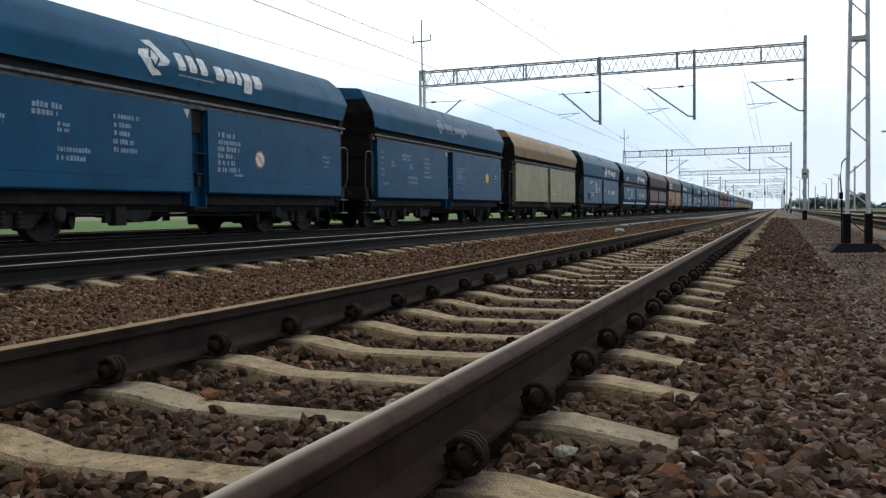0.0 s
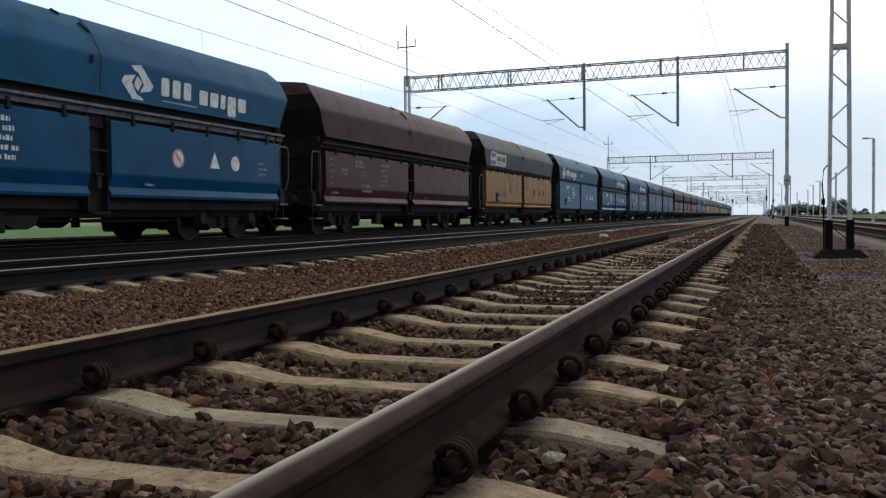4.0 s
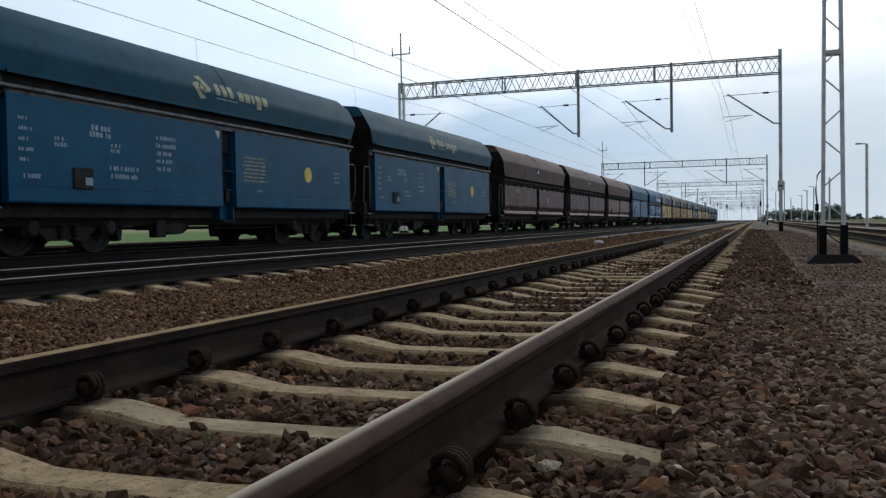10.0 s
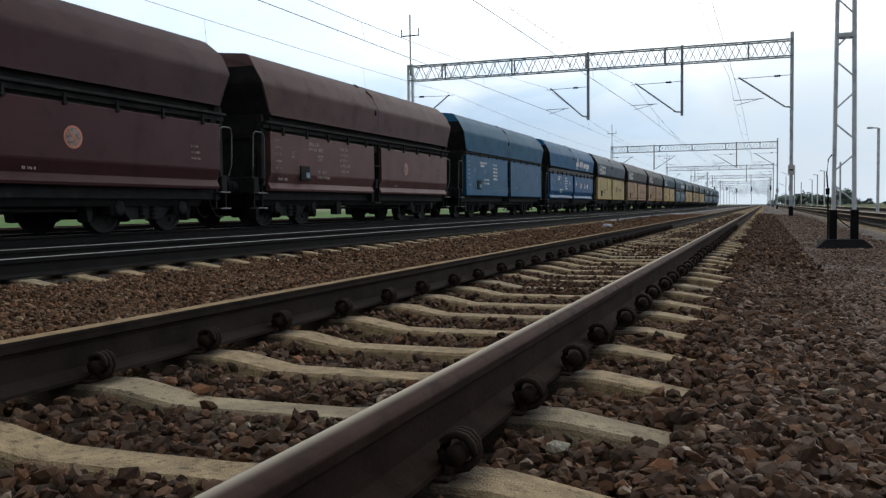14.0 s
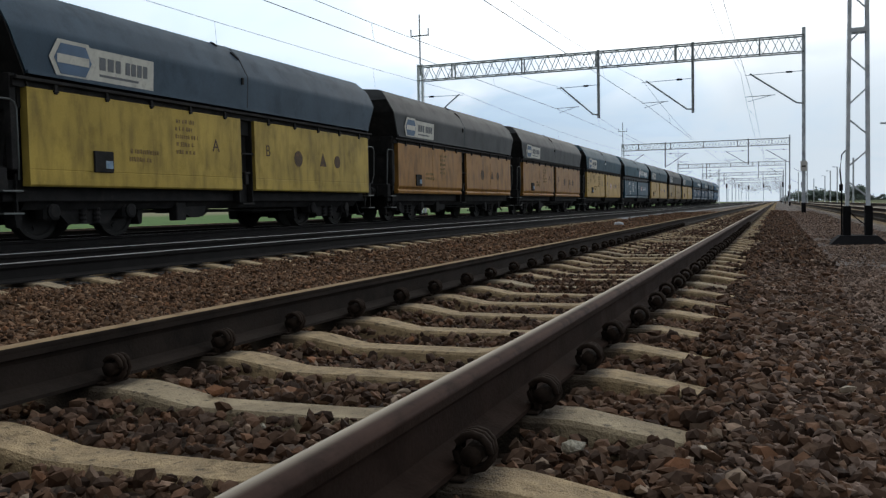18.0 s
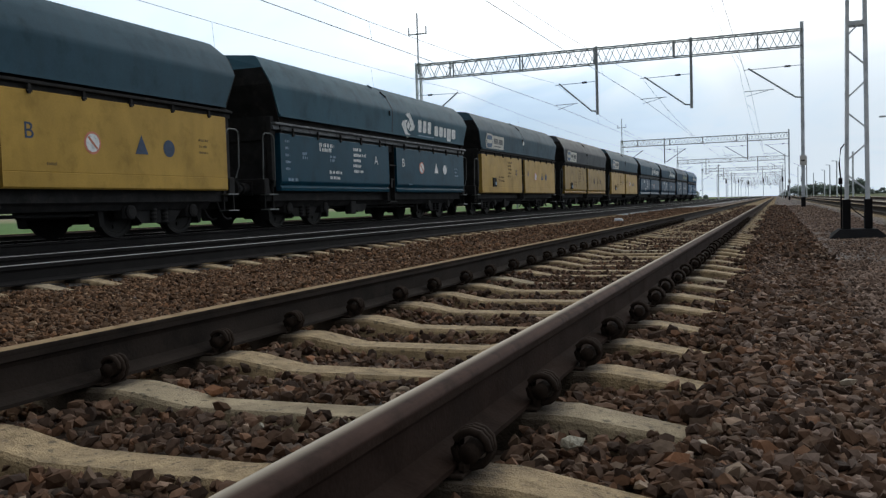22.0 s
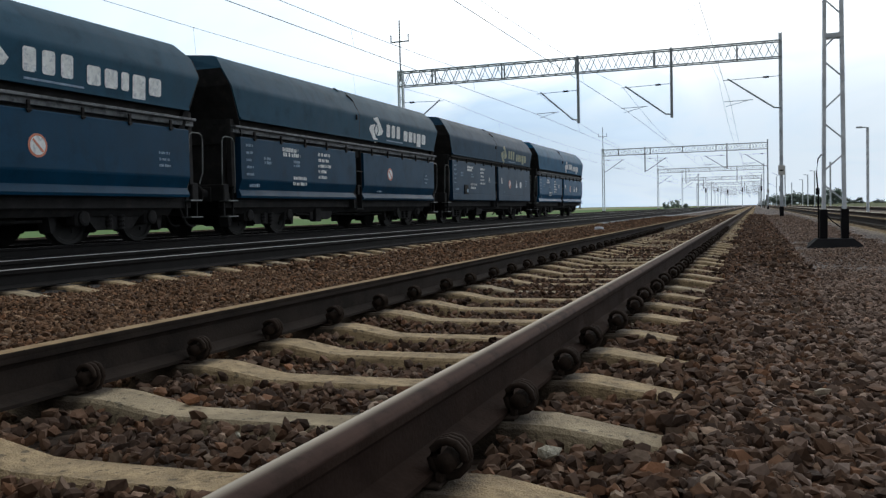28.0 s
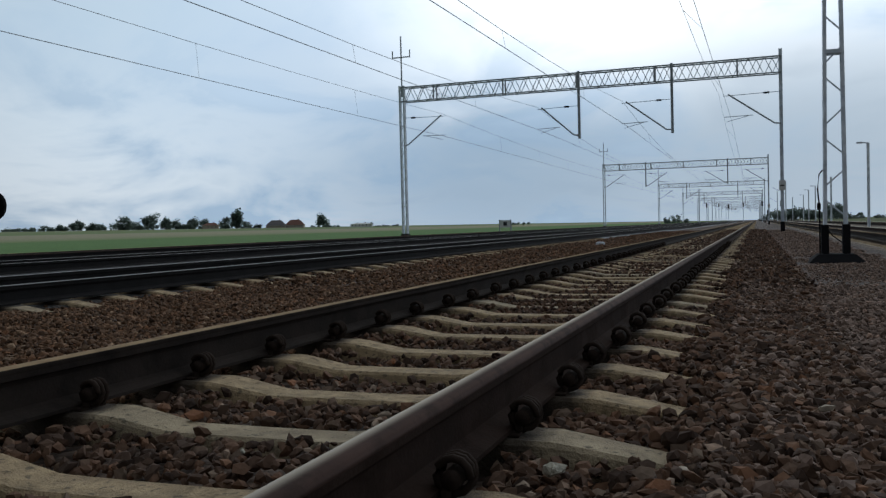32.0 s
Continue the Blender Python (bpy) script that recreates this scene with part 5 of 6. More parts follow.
def wagon(spec):
    n, livery, logo, marks, board = spec
    roof_c, side_c = LIVERY[livery]
    roof = paint("roof_" + livery, shade(roof_c, 0.8), shade(roof_c, 0.62), 0.12)
    side = paint("side_" + livery, side_c, shade(side_c, 0.75), 0.5 if livery in ("ochre", "orange", "dusty_yellow", "olive_yellow") else 0.12, 0.42, 0.08)
    root = tagged(empty("hopper_wagon", (TRAIN_X, n * PITCH + 7.0 + PLACE[n], RAIL_TOP)), LIVERY_WORDS[livery] + " covered coal hopper wagon on two black bogies", "hopper wagon", "wagons of the coal train")
    d = LONGER.get(n, 0)

    def P(name, key, build, m, parent=root, at=None, label="", smooth=False):
        own = name in ("hinge", "step", "step_bracket", "bogie", "wheelset", "axle_box", "spring", "rib")
        fit = 0 if own else d
        return put(name, cached((name, key, m.name, fit), lambda: lengthened(build(), fit), m, smooth=smooth), parent, at, label)

    turn = pose(0, 0, 0, 0, 0, 180)
    tall = n in (0, 1, 2, 10, 11)  # the flaps reach higher up and the rim lies higher
    rim = 2.84 if tall else 2.57
    beamed = n in (0, 1, 2, 4, 5, 8, 10, 11, 12, 13, 14, 16, 21, 25, 26, 28)
    top = 2.53 if tall else 2.18 if beamed else 2.44 if n in (3, 7, 9, 15) else 2.36
    sh = P("hopper_shell", rim, lambda: shell(rim), roof, smooth=True)
    P("seam_strip", rim, lambda: seam(rim), roof_seam, sh)
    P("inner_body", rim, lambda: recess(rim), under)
    for e in (-1, 1):
        P("sole_bar", e, lambda: Shape().box(min(e * 1.10, e * 1.28), max(e * 1.10, e * 1.28), -6.2, 6.2, 0.62, 0.95, 0.015), under)
    for y in (-4.22, 4.22):
        P("bolster", y, lambda: Shape().box(-1.1, 1.1, y - 0.3, y + 0.3, 0.66, 0.95), under)
    P("under_body", 0, under_body, under)
    P("brake_gear", 0, brake_gear, under)
    P("air_tank", 0, air_tank, under)
    for face in (None, turn):
        P("side_beam", (beamed, tall), lambda: side_beam(2.60 if tall else 2.36 if beamed else 2.45), beam_grey if beamed and "maroon" not in livery else under, root, face)
        P("latch_well", 0, slot_gear, side if tall else under, root, face)
        for z in (0.55, 1.62):
            P("rung", 0, rung, under, root, (face or Matrix()) @ pose(0, 0, z))
        P("latch", 0, slot_latch, under, root, face)
        if "maroon" not in livery:
            P("outlet_housing", 0, outlet, under, root, face)
        if livery in ("deep_blue", "bright_blue", "navy"):
            P("hanger", 0, hanger, under, root, face)
        ribbed = livery in ("ochre", "orange", "dusty_yellow")
        toe = "short" if ribbed or livery == "dark_teal" else beamed and not tall
        for k, (a, b) in enumerate(((-HALF, -0.26), (0.26, HALF))):
            fl = P("discharge_flap", (k, toe, top), lambda: flap(a, b, toe, top), side, root, face)
            if ribbed:
                P("rib", 0, flap_rib, side, fl, (0, (a + b) / 2, 0))
            for i in range(5) if n not in (0, 1, 2, 10, 11) else ():
                P("hinge", 0, hinge, under, fl, (0, (a + (b - a) * (i + 0.5) / 5) * (1 + d / 5.4), top))
    if n in (7, 28):
        P("end_plate", 0, lambda: Shape().box(0.72, 1.16, -6.335, -6.30, 2.98, 3.36, 0.01), grey_rail, root, None, "pale plate on the end wall")
    for face in (None, turn):
        ew = P("end_wall", 0, end_wall, under, root, face)
        for x in (-0.9, 0, 0.9):
            P("end_rib", 0, end_rib, under, ew, (x, 0, 0))
        P("end_frame", 0, end_frame, under, root, face)
        P("coupling", 0, coupling, under, root, face)
        for x in (0.35, 0.75):
            P("brake_hose", 0, brake_hose, under, root, (face or Matrix()) @ pose(x, 0, 0), smooth=True)
        for x in (-0.875, 0.875):
            P("buffer", 0, buffer, under, root, (face or Matrix()) @ pose(x, 0, 0))
        P("handrail", 0, handrail, grey_rail, root, face)
        P("handrail", 1, lambda: mirrored(handrail()), grey_rail, root, face)
        for e in (1, -1):
            m = (face or Matrix()) @ pose(0, 6.15 + d, 0)
            sl = P("step_bracket", e, lambda: step_legs() if e > 0 else mirrored(step_legs()), under, root, m @ pose(0, 0, 0.42))
            for z in (0.0, 0.34):
                P("step", e, lambda: step() if e > 0 else mirrored(step()), grey_rail, sl, (0, 0, z))
    for y in (-4.22, 4.22):
        bg = P("bogie", 0, bogie_frame, under, root, (0, y + math.copysign(0.8 * d, y), 0))
        for a in (-0.9, 0.9):
            ws = P("wheelset", 0, wheelset, wheel_steel, bg, (0, a, 0.46))
            WHEELS.setdefault((y, a), []).append(ws)
            for face in (None, turn):
                P("axle_box", 0, axle_box, under, bg, pose(0, a, 0) @ (face or Matrix()))
        for face in (None, turn):
            for e in (-0.16, 0.16):
                P("spring", 0, spring, under, bg, (face or Matrix()) @ pose(0, e, 0))
    if n not in (0, 1, 2, 10, 11):
        P("roof_latch", 0, roof_latch, under, sh)
    rng = random.Random(n)
    pale = {"faint": faded_mark, "gold": faded_yellow}.get(logo[1], white_mark) if logo else white_mark
    if logo:
        y, lift = {"left": (-5.35, 0.0), "mid": (-1.75, 0.40), "right": (0.52, 0.0), "wide": (0.64, 0.0)}[logo[0]]
        lay = lean
        k0 = 0.72 if logo[0] == "mid" and logo[1] != "white" else 1.0
        small = lambda q: lay(squeeze(q, 1.12, y, 2.90)) if logo[0] == "wide" else lay(q) if k0 == 1 else lay(squeeze(q, k0, y + 1.75, 3.28))
        for turn_k in (1, -1):
            P("emblem_blade", (logo, turn_k), lambda: small(emblem_piece(y + 0.42, 2.90 + lift, 0.40, BLADE, turn_k)), pale, sh, None, "pale curved blade of an emblem")
        P("emblem_diamond", logo, lambda: small(emblem_piece(y + 0.42, 2.90 + lift, 0.40, DIAMOND, 1)), pale, sh)
        a = y + 1.08
        for k, (w, drop, h, gap) in enumerate(((0.23, 0, 0.34, 0.11), (0.23, 0, 0.34, 0.11), (0.23, 0, 0.34, 0.27), (0.28, -0.03, 0.29, 0.085), (0.28, -0.03, 0.29, 0.085), (0.17, -0.03, 0.29, 0.085), (0.30, -0.17, 0.43, 0.085), (0.30, -0.03, 0.29, 0))):
            P("name_block", (logo, k), lambda: small(name_block(a, 2.77 + lift + drop, w, h)), pale, sh)
            a += w + gap
        P("name_line", logo, lambda: small(Shape().flat([(y + 1.1, 2.66 + lift), (y + 2.2, 2.66 + lift), (y + 2.2, 2.69 + lift), (y + 1.1, 2.69 + lift)], 1.512)), faded_mark, sh)
    if board == "old":
        P("sign_board", 0, lambda: lean(old_board(-5.42, 2.62)), sign_cream, sh, None, "cream sign board with blue hexagon")
        P("sign_print", 0, lambda: lean(old_board_marks(-5.42, 2.62)), sign_grey, sh)["kind"] = "stuff"
        P("hexagon", 0, lambda: lean(old_hexagon(-5.42, 2.62, False)), sign_cream, sh)
        P("hexagon", 1, lambda: lean(old_hexagon(-5.42, 2.62, True)), sign_blue, sh)
        P("hexagon_band", 0, lambda: lean(Shape().flat([(-5.30, 2.81), (-4.62, 2.81), (-4.62, 2.95), (-5.30, 2.95)], 1.530)), sign_cream, sh)
    if board == "label":
        P("label_plate", 0, lambda: lean(Shape().flat([(-4.62, 2.64), (-3.95, 2.64), (-3.95, 2.92), (-4.62, 2.92)], 1.512)), yellow_mark, sh, None, "small yellow label")
    ink = {"ochre": dull_ink, "orange": dull_ink, "olive_yellow": dull_ink, "yellow": blue_ink, "dusty_yellow": dull_ink}.get(livery)
    text = ghost_ink if ink else (brown_mark if "maroon" in livery else faded_mark)
    sign = ink or (brown_mark if "maroon" in livery else white_mark)
    if livery != "beige":
        up = min(top - 2.18, 0.16)
        for k, (rows, y, z, w, h, gap, m) in enumerate(STENCILS):
            if "t" in marks or k in (0, 5) and ink:
                P("stencil_print", (k, n % 4, top), lambda: stencil_rows(rows, y, z + up, w, h, gap, rng), sign if m and not ink and not tall else text, root)["kind"] = "stuff"
    if n in (0, 1, 2, 10, 11):
        lines = {0: (6, 0.55, 2.0, 0.85, 0.11, 0.14), 2: (3, 0.5, 1.30, 2.2, 0.05, 0.09)}.get(n, (7, 0.55, 1.95, 1.05, 0.045, 0.085))
        P("stencil_print", ("lines", n), lambda: stencil_rows(*lines, rng), {0: faded_mark, 1: faded_mark, 2: pale_ink}.get(n, faded_yellow), root)["kind"] = "stuff"
        if n != 2:
            P("corner_mark", 0, lambda: Shape().flat([(-0.50, 2.46), (-0.32, 2.46), (-0.38, 2.28)], 1.513), pale_ink, root)
    if n == 7:
        P("label_plate", 7, lambda: lean(Shape().flat([(0.12, 2.86), (0.42, 2.86), (0.42, 3.06), (0.12, 3.06)], 1.512)), pale_ink, sh, None, "small cream label")
    if n in (12, 13, 20, 22):
        P("latch_plate", 0, lambda: lean(Shape().flat([(-0.12, 2.98), (0.06, 2.98), (0.06, 3.14), (-0.12, 3.14)], 1.512)), white_mark, sh, None, "small white plate")
    if "b" in marks:
        cs = P("case", 0, lambda: Shape().box(1.505, 1.545, -4.55, -4.10, 1.10, 1.46, 0.012), under, root, None, "dark document case")
        P("paper_window", 0, lambda: Shape().box(1.545, 1.549, -4.30, -4.13, 1.17, 1.30), faded_mark, cs)
    if "A" in marks:
        for ch, y in zip("BA" if n in (3, 16, 22, 23) else "AB", (-1.15, 0.78)):
            put("letter", lettered(ch, sign), root, (1.516, y, 1.62))
    if "d" in marks or "y" in marks:
        c = yellow_mark if "y" in marks else (orange_mark if not ink or livery == "yellow" else ink)
        yy = 2.1 if "y" not in marks else 4.05 if n == 1 else 3.5
        P("disc", c.name + str(yy), lambda: disc(yy, 1.72 if "y" in marks else 1.62, 0.19), c, root, None, "round warning disc")
        if "y" not in marks and livery not in ("ochre", "orange", "dusty_yellow", "olive_yellow"):
            P("disc_face", 0, lambda: disc(2.1, 1.62, 0.152, 1.518), sign if not ink else white_mark, root)
            P("disc_stroke", 0, lambda: Shape().flat([(1.99, 1.705), (2.015, 1.73), (2.21, 1.535), (2.185, 1.51)], 1.5225), c, root)
    if "s" in marks:
        P("triangle", sign.name, lambda: triangle(3.3, 1.62, 0.17), sign, root)
        P("disc", sign.name + "r", lambda: disc(4.05, 1.62, 0.16), sign, root)
    return root


def mirrored(shape):
    shape.v = [(-x, y, z) for x, y, z in shape.v]
    return shape


# blocks of worn stencils: rows, y, z, width, stroke height, row step, whether bright
STENCILS = ((5, -2.42, 1.94, 0.72, 0.085, 0.145, True), (2, -4.15, 1.96, 0.85, 0.10, 0.115, True), (2, -3.65, 1.70, 0.34, 0.07, 0.09, False), (2, -4.95, 1.72, 0.36, 0.075, 0.10, False),
            (5, -5.68, 1.98, 0.30, 0.06, 0.16, False), (2, -3.7, 1.30, 0.85, 0.085, 0.14, True), (3, 4.95, 1.65, 0.34, 0.05, 0.12, False), (1, -5.6, 1.08, 0.45, 0.08, 0.1, False), (1, 1.1, 1.06, 0.35, 0.05, 0.1, False))
MARKED = {}


def lettered(ch, m):
    if (ch, m.name) not in MARKED:
        me = letter(ch, 0.36).copy()
        me.materials.clear()
        me.materials.append(m)
        MARKED[ch, m.name] = me
    return MARKED[ch, m.name]


sign_cream = mat("cream_sign_enamel", (0.50, 0.49, 0.43), 0.5, 0, 0.15, 4, 40, 0.02, (0.36, 0.34, 0.30), 0.4)
sign_grey = mat("grey_sign_print", (0.10, 0.11, 0.12), 0.6, 0, 0.15)
sign_blue = mat("blue_sign_enamel", (0.05, 0.105, 0.19), 0.5, 0, 0.2)
WHEELS = {}
pale_ink = mat("cream_stencil_paint", (0.52, 0.50, 0.38), 0.7, 0, 0.2, 8, 60, 0.02, (0.36, 0.34, 0.26), 0.5)
ghost_ink = mat("ghosted_stencil", (0.215, 0.140, 0.045), 0.8, 0, 0.3, 8, 60, 0.02, (0.14, 0.095, 0.04), 0.5)
blue_ink = mat("worn_blue_stencil", (0.035, 0.06, 0.11), 0.7, 0, 0.3, 8, 60, 0.02)
dull_ink = mat("worn_dark_stencil", (0.075, 0.05, 0.03), 0.8, 0, 0.3, 8, 60, 0.02, (0.16, 0.09, 0.04), 0.5)
roof_seam = mat("sooty_seam_paint", (0.030, 0.040, 0.050), 0.7, 0, 0.25, 3, 40, 0.05, spec=0.1)
beam_grey = mat("dusty_beam_paint", (0.13, 0.14, 0.15), 0.7, 0, 0.25, 3, 40, 0.1, (0.05, 0.055, 0.06), 0.5)
TRAIN = [  # running number, livery, haulier's mark, small marks, board
    (0, "deep_blue", ("mid", "white"), "td", ""),
    (1, "deep_blue", ("mid", "faint"), "ty", ""),
    (2, "beige", None, "", ""),
    (3, "deep_blue", ("right", "white"), "tAdsb", ""),
    (4, "deep_blue", ("right", "white"), "tds", "label"),
    (5, "maroon", None, "t", ""),
    (6, "ochre", None, "Adsb", "old"),
    (7, "pale_blue", ("left", "white"), "tdsb", ""),
    (8, "deep_blue", ("right", "white"), "tAds", ""),
    (9, "deep_blue", ("right", "white"), "tAdsb", ""),
    (10, "teal_blue", ("mid", "gold"), "tyb", ""),
    (11, "teal_blue", ("mid", "gold"), "tyb", ""),
    (12, "maroon", None, "td", ""),
    (13, "maroon", None, "td", ""),
    (14, "faded_maroon", None, "tdb", ""),
    (15, "pale_blue", None, "tb", ""),
    (16, "bright_blue", ("right", "white"), "tAds", ""),
    (17, "olive_yellow", None, "Adsb", "old"),
    (18, "orange", None, "dsb", "old"),
    (19, "orange", None, "Adsb", "old"),
    (20, "yellow", None, "tAdsb", "old"),
    (21, "dark_teal", ("wide", "white"), "tAds", ""),
    (22, "yellow", None, "Adsb", "old"),
    (23, "dusty_yellow", None, "Adsb", "old"),
    (24, "yellow", None, "Adsb", "old"),
    (25, "navy", ("wide", "white"), "tAd", ""),
    (26, "navy", ("wide", "white"), "td", ""),
    (27, "slate", ("wide", "gold"), "tAdsb", ""),
    (28, "deep_blue", ("right", "white"), "tAds", ""),
]
WAGONS = [(spec[0], wagon(spec)) for spec in TRAIN]

# ---------------------------------------------------------------- ballast stones
def stone_kinds(count):
    kinds = []
    rng = random.Random(5)
    for _ in range(count):
        bm = bmesh.new()
        bmesh.ops.create_icosphere(bm, subdivisions=1, radius=1)
        drop = rng.sample(bm.verts[:], 4)
        for q in bm.verts:
            q.co *= rng.uniform(0.75, 1.15)
        # split faces off by flat cuts, as crushed rock has
        for _ in range(6):
            n = Vector((rng.uniform(-1, 1), rng.uniform(-1, 1), rng.uniform(-0.6, 1))).normalized()
            d = rng.uniform(0.35, 0.65)
            for q in bm.verts:
                over = q.co.dot(n) - d
                if over > 0:
                    q.co -= n * over
        sx, sy, sz = rng.uniform(0.8, 1.25), rng.uniform(0.7, 1.0), rng.uniform(0.5, 0.8)
        for q in bm.verts:
            q.co = Vector((q.co.x * sx, q.co.y * sy, q.co.z * sz))
        bm.verts.index_update()
        kinds.append((np.array([q.co[:] for q in bm.verts]), np.array([[q.index for q in f.verts] for f in bm.faces])))
        bm.free()
    return kinds


KINDS = stone_kinds(20)


def scatter(name, x0, x1, y0, y1, count, size, level, label, avoid=None, seed=1, stone=None):
    """One heap of single stones, lying in a band of the ballast."""
    rng = np.random.default_rng(seed)
    x, y = rng.uniform(x0, x1, count), rng.uniform(y0, y1, count)
    if avoid:
        keep = ~avoid(x, y)
        x, y = x[keep], y[keep]
    n = len(x)
    r = size * rng.choice([0.6, 0.8, 1.0, 1.15, 1.45], n, p=[0.2, 0.25, 0.3, 0.17, 0.08]) / 2
    z = level(x, y) + heave(x, y) + rng.uniform(-0.35, 0.55, n) * r
    a, b, c = rng.uniform(0, math.tau, n), rng.uniform(-0.5, 0.5, n), rng.uniform(-0.5, 0.5, n)
    zero, one = np.zeros(n), np.ones(n)
    rx = np.stack([one, zero, zero, zero, np.cos(b), -np.sin(b), zero, np.sin(b), np.cos(b)], -1).reshape(n, 3, 3)
    ry = np.stack([np.cos(c), zero, np.sin(c), zero, one, zero, -np.sin(c), zero, np.cos(c)], -1).reshape(n, 3, 3)
    rz = np.stack([np.cos(a), -np.sin(a), zero, np.sin(a), np.cos(a), zero, zero, zero, one], -1).reshape(n, 3, 3)
    turn = rz @ ry @ rx * r[:, None, None]
    kind = rng.integers(len(KINDS), size=n)
    vs, fs, base = [], [], 0
    for k, (v, f) in enumerate(KINDS):
        pick = np.nonzero(kind == k)[0]
        w = np.einsum("nij,vj->nvi", turn[pick], v) + np.stack([x[pick], y[pick], z[pick]], -1)[:, None, :]
        vs.append(w.reshape(-1, 3))
        fs.append((f[None] + (base + np.arange(len(pick)) * len(v))[:, None, None]).reshape(-1, 3))
        base += len(pick) * len(v)
    v, f = np.concatenate(vs), np.concatenate(fs)
    me = bpy.data.meshes.new(name)
    me.vertices.add(len(v))
    me.vertices.foreach_set("co", v.astype(np.float32).ravel())
    me.loops.add(len(f) * 3)
    me.loops.foreach_set("vertex_index", f.astype(np.int32).ravel())
    me.polygons.add(len(f))
    me.polygons.foreach_set("loop_start", np.arange(0, len(f) * 3, 3, dtype=np.int32))
    me.update(calc_edges=True)
    me.validate()
    me.polygons.foreach_set("use_smooth", [False] * len(f))
    me.materials.append(stone or stone_mat)
    return tagged(put(name, me), label, "ballast stones", kind="stuff")


def on_sleeper(x, y):
    k = (y - S0) / SPACING
    return (np.abs(k - np.round(k)) * SPACING < 0.095) & (x > -1.30) & (x < 1.27)


def on_second(x, y):
    k = (y + 0.3) / SPACING
    return (np.abs(k - np.round(k)) * SPACING < 0.098) & (x < -4.17)


def heave(x, y):
    """Slow unevenness of the ballast."""
    return 0.010 * np.sin(2.3 * x + 1.7 * np.sin(1.1 * y)) + 0.009 * np.sin(2.9 * y + 1.3 * np.sin(1.9 * x) + 1)


def near_level(x, y):
    return np.where(np.abs(x) > 0.44, -0.036, -0.062) + 0.010 * np.clip((y - 7) / 12, 0, 1)


def side_level(x, y):
    return -0.054 + np.where((x > 1.16) & (x < 1.6), 0.016, 0) - 0.04 * np.clip(x - 1.4, 0, 1) + 0.006 * np.clip((y - 7) / 12, 0, 1)


def gap_level(x, y):
    return -0.055 - np.where((x > -3.6) & (x < -1.6), 0.012, 0.0) + np.where(x < -3.75, 0.006, 0.0)


def path_level(x, y):
    return np.full_like(x, -0.118)


scatter("ballast_stones", -0.66, 0.66, 0.4, 9, 9000, 0.056, near_level, "brown crushed ballast stones between the rails", on_sleeper, 1)
scatter("ballast_stones", -0.66, 0.66, 9, 30, 9000, 0.062, near_level, "brown crushed ballast stones between the rails", on_sleeper, 2)
scatter("ballast_stones", 0.84, 1.9, 0.4, 8, 13500, 0.058, side_level, "brown crushed ballast stones beside the sleeper ends", on_sleeper, 3)
scatter("ballast_stones", 0.84, 2.0, 8, 28, 10000, 0.064, side_level, "brown crushed ballast stones beside the sleeper ends", on_sleeper, 4)
scatter("walkway_gravel", 1.35, 2.4, 0.9, 9, 8000, 0.05, side_level, "grey-brown stones at the walkway's edge", None, 15, path_stone)
scatter("walkway_gravel", 2.0, 3.7, 1.5, 9, 15000, 0.036, path_level, "small grey-brown stones of the gravel walkway", None, 5, path_stone)
scatter("walkway_gravel", 1.9, 3.7, 9, 26, 14000, 0.044, path_level, "small grey-brown stones of the gravel walkway", None, 6, path_stone)
scatter("ballast_stones", -4.5, -0.84, 1.5, 9, 30000, 0.052, gap_level, "brown crushed ballast stones between two tracks", lambda x, y: on_sleeper(x, y) | on_second(x, y), 7, gap_stone)
scatter("ballast_stones", -4.5, -0.84, 9, 28, 18000, 0.068, gap_level, "brown crushed ballast stones between two tracks", lambda x, y: on_sleeper(x, y) | on_second(x, y), 8, gap_stone)


for x0, x1, level, seed, stone, count, word in ((-0.66, 0.66, near_level, 31, stone_mat, 5000, "between the rails"), (0.84, 2.0, side_level, 32, stone_mat, 4500, "beside the sleeper ends"),
                                               (-4.5, -0.84, gap_level, 33, gap_stone, 9000, "between two tracks")):
    scatter("ballast_stones", x0, x1, 27, 60, count, 0.085, level, "brown crushed ballast stones " + word + ", farther along", lambda x, y: on_sleeper(x, y) | on_second(x, y), seed, stone)
scatter("walkway_gravel", 1.9, 3.7, 25, 60, 7000, 0.07, path_level, "small grey-brown stones of the gravel walkway, farther along", None, 34, path_stone)


def single_stones(x0, x1, y0, y1, count, level, seed):
    """Loose stones on top of the rest, each one by itself."""
    rng = np.random.default_rng(seed)
    bed = bpy.data.objects["ballast_bed"]
    meshes = []
    for v, f in KINDS:
        s = Shape().add(v, [tuple(t) for t in f])
        meshes.append(s.mesh("stone", loose_stone))
    x, y = rng.uniform(x0, x1, count), rng.uniform(y0, y1, count)
    z = level(x, y) + heave(x, y) + 0.012
    for k in np.nonzero(~on_sleeper(x, y))[0]:
        r = rng.uniform(0.022, 0.042)
        m = pose(x[k], y[k], z[k], rng.uniform(-25, 25), rng.uniform(-25, 25), rng.uniform(0, 360)) @ Matrix.Diagonal((r, r, r, 1))
        put("stone", meshes[rng.integers(len(meshes))], bed, m)


single_stones(0.86, 1.85, 1.3, 3.1, 190, side_level, 21)
single_stones(-0.62, 0.62, 1.5, 3.2, 170, near_level, 22)


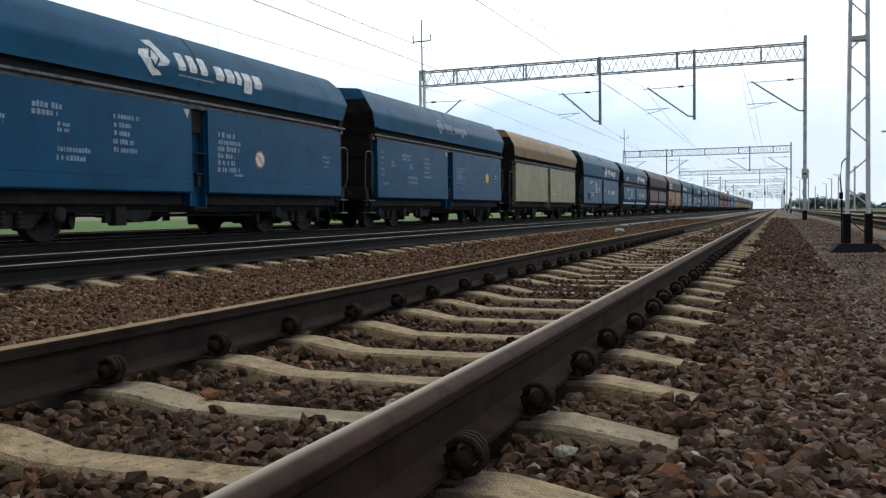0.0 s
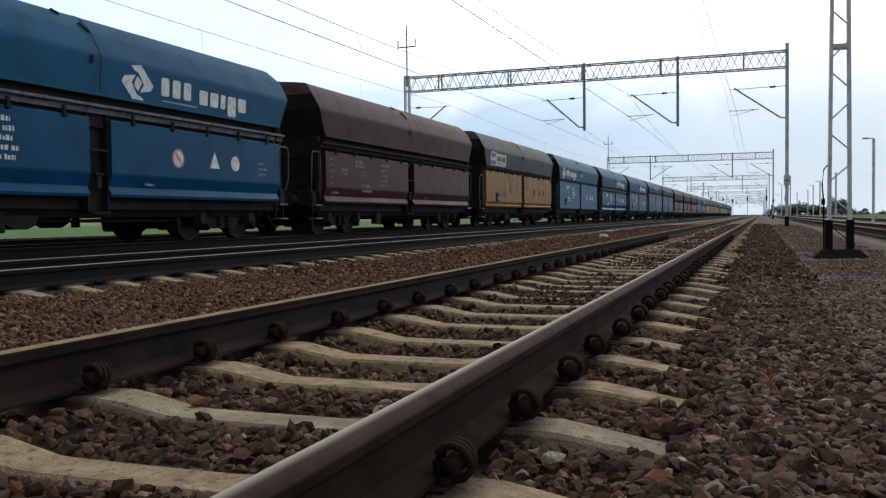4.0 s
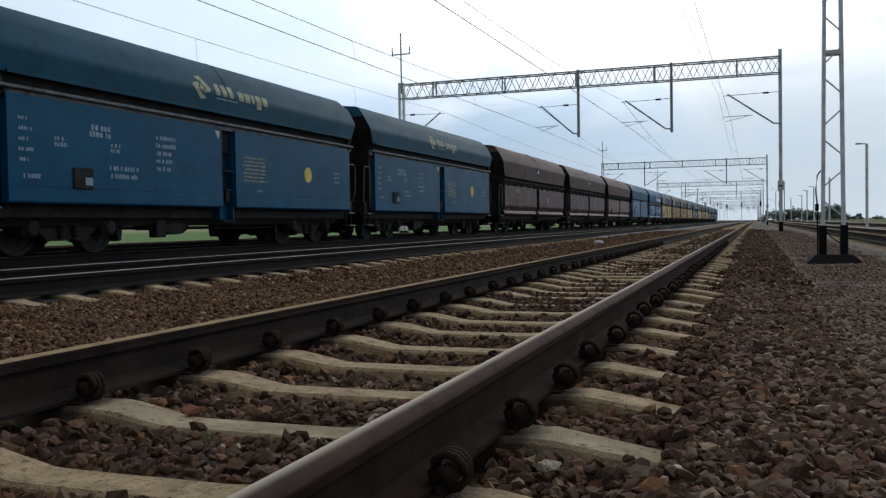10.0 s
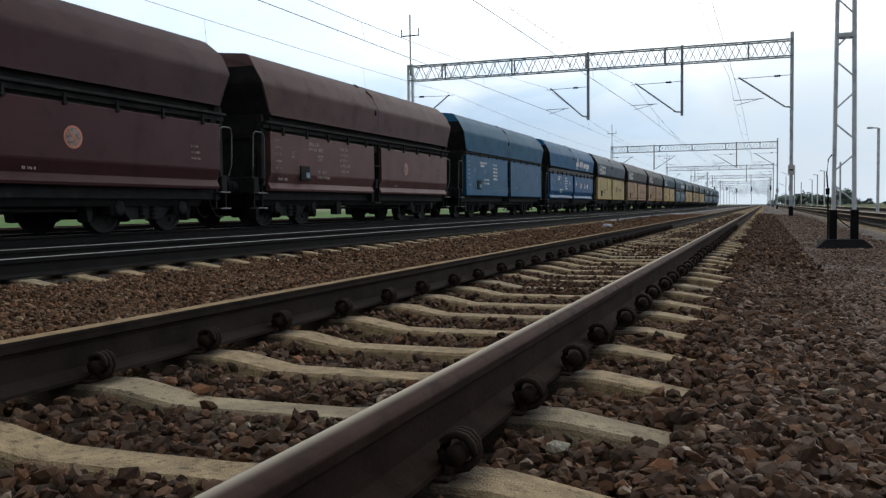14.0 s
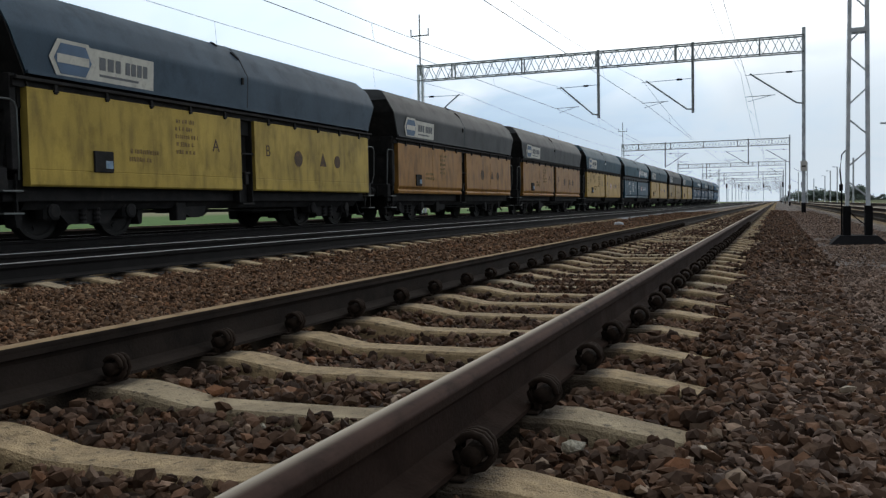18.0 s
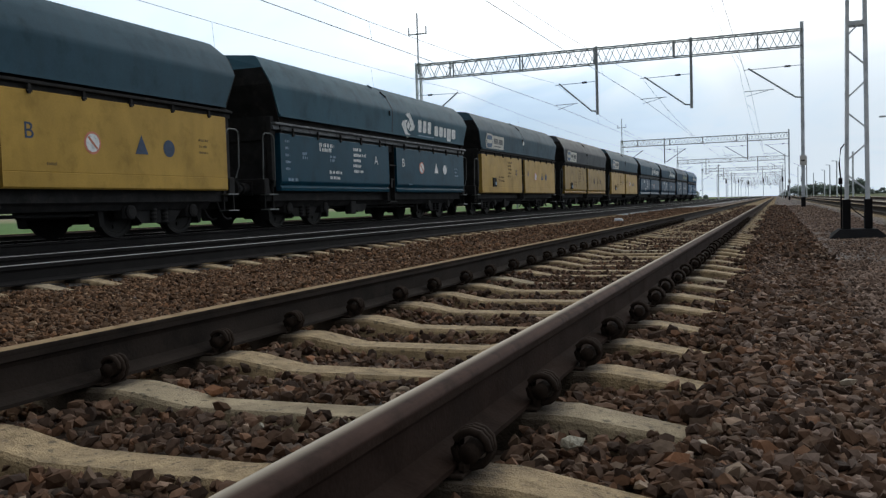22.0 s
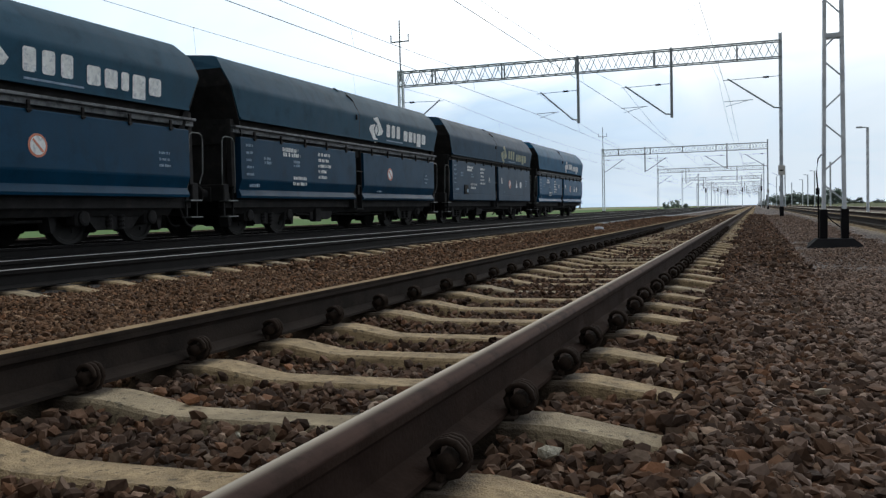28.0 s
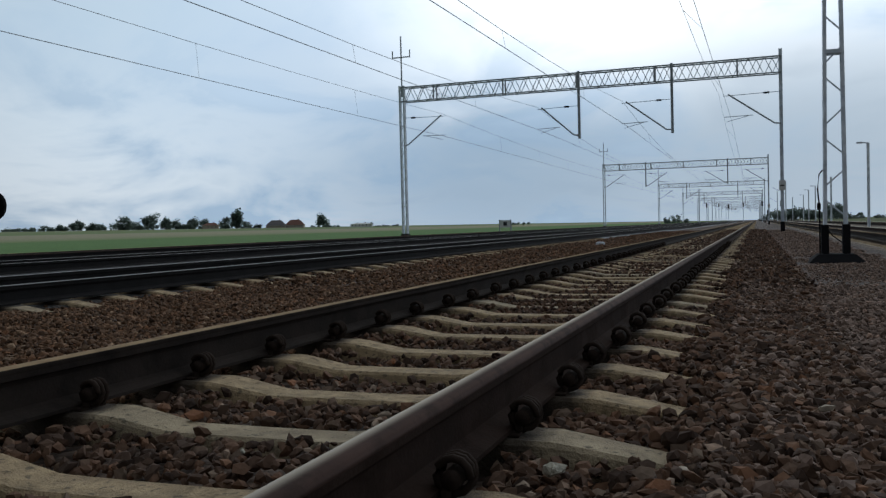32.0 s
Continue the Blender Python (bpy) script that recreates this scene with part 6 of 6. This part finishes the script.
def odd_stone(name, x, y, z, size, m, label, k, turn):
    """One stone that stands out from the ballast."""
    v, f = KINDS[k]
    s = Shape().add([Vector(q) * size / 2 for q in v], [tuple(t) for t in f])
    tagged(put(name, s.mesh(name, m), None, pose(x, y, z, 0, 0, turn)), label, "stone")


pale_rock = mat("pale_limestone", (0.42, 0.36, 0.28), 0.9, 0, 0.25, 20, 120, 0.3)
white_rock = mat("white_quartz", (0.50, 0.47, 0.38), 0.9, 0, 0.35, 40, 150, 0.4, (0.14, 0.12, 0.08), 0.55)
brick_rock = mat("orange_sandstone", (0.26, 0.12, 0.06), 0.9, 0, 0.2, 20, 120, 0.3)
odd_stone("sandstone_piece", -0.300, 2.420, -0.020, 0.075, brick_rock, "orange sandstone piece lying on a sleeper edge", 2, 20)
odd_stone("pale_stone", 1.300, 2.165, -0.018, 0.065, pale_rock, "pale rounded stone at a sleeper end", 5, 50)
odd_stone("white_stone", 1.000, 2.060, -0.010, 0.070, white_rock, "white speckled stone leaning on a sleeper", 8, 15)
odd_stone("dark_stone", -0.322, 3.126, -0.035, 0.060, brick_rock, "brown stone lying on a sleeper", 11, 70)
odd_stone("white_chip", 0.113, 2.073, -0.025, 0.035, white_rock, "small white chip among the ballast", 3, 0)
odd_stone("sandstone_piece", 1.255, 1.990, -0.020, 0.100, brick_rock, "reddish flat stone beside the track", 6, 35)
odd_stone("pale_stone", -0.833, 2.196, -0.02, 0.030, white_rock, "small white pebble in the ballast", 9, 0)
odd_stone("pale_stone", 1.678, 3.069, -0.035, 0.070, pale_rock, "pale flat stone on the walkway", 13, 10)
odd_stone("dark_stone", -0.117, 3.696, -0.028, 0.050, brick_rock, "brown stone on a sleeper", 14, 0)



# ---------------------------------------------------------------- what moves
def motions():
    """The train rolls along its track towards the camera and past it; its wheels turn."""
    times = [0, 0.1] + [0.5 * k for k in range(1, 64)] + [31.9, 32.0]
    for n, ob in WAGONS:
        walk(ob, [(t, pose(TRAIN_X, n * PITCH + 5.85 + PLACE[n] - gone(t), RAIL_TOP)) for t in times])
    # rows at which the wheels have turned by about 75 degrees each
    turn = [(t / 30, -(gone(t / 30) - gone(0)) / 0.46) for t in range(0, 961)]
    for (y, a), wheels in WHEELS.items():
        rows = [(t, Matrix.Translation((0, a, 0.46)) @ Matrix.Rotation(-r, 4, "X")) for t, r in turn]
        walk(wheels[0], rows)
        keys = wheels[0].animation_data
        for ob in wheels[1:]:
            ob.rotation_mode = "QUATERNION"
            ob.animation_data_create()
            ob.animation_data.action = keys.action
            ob.animation_data.action_slot = keys.action_slot


motions()
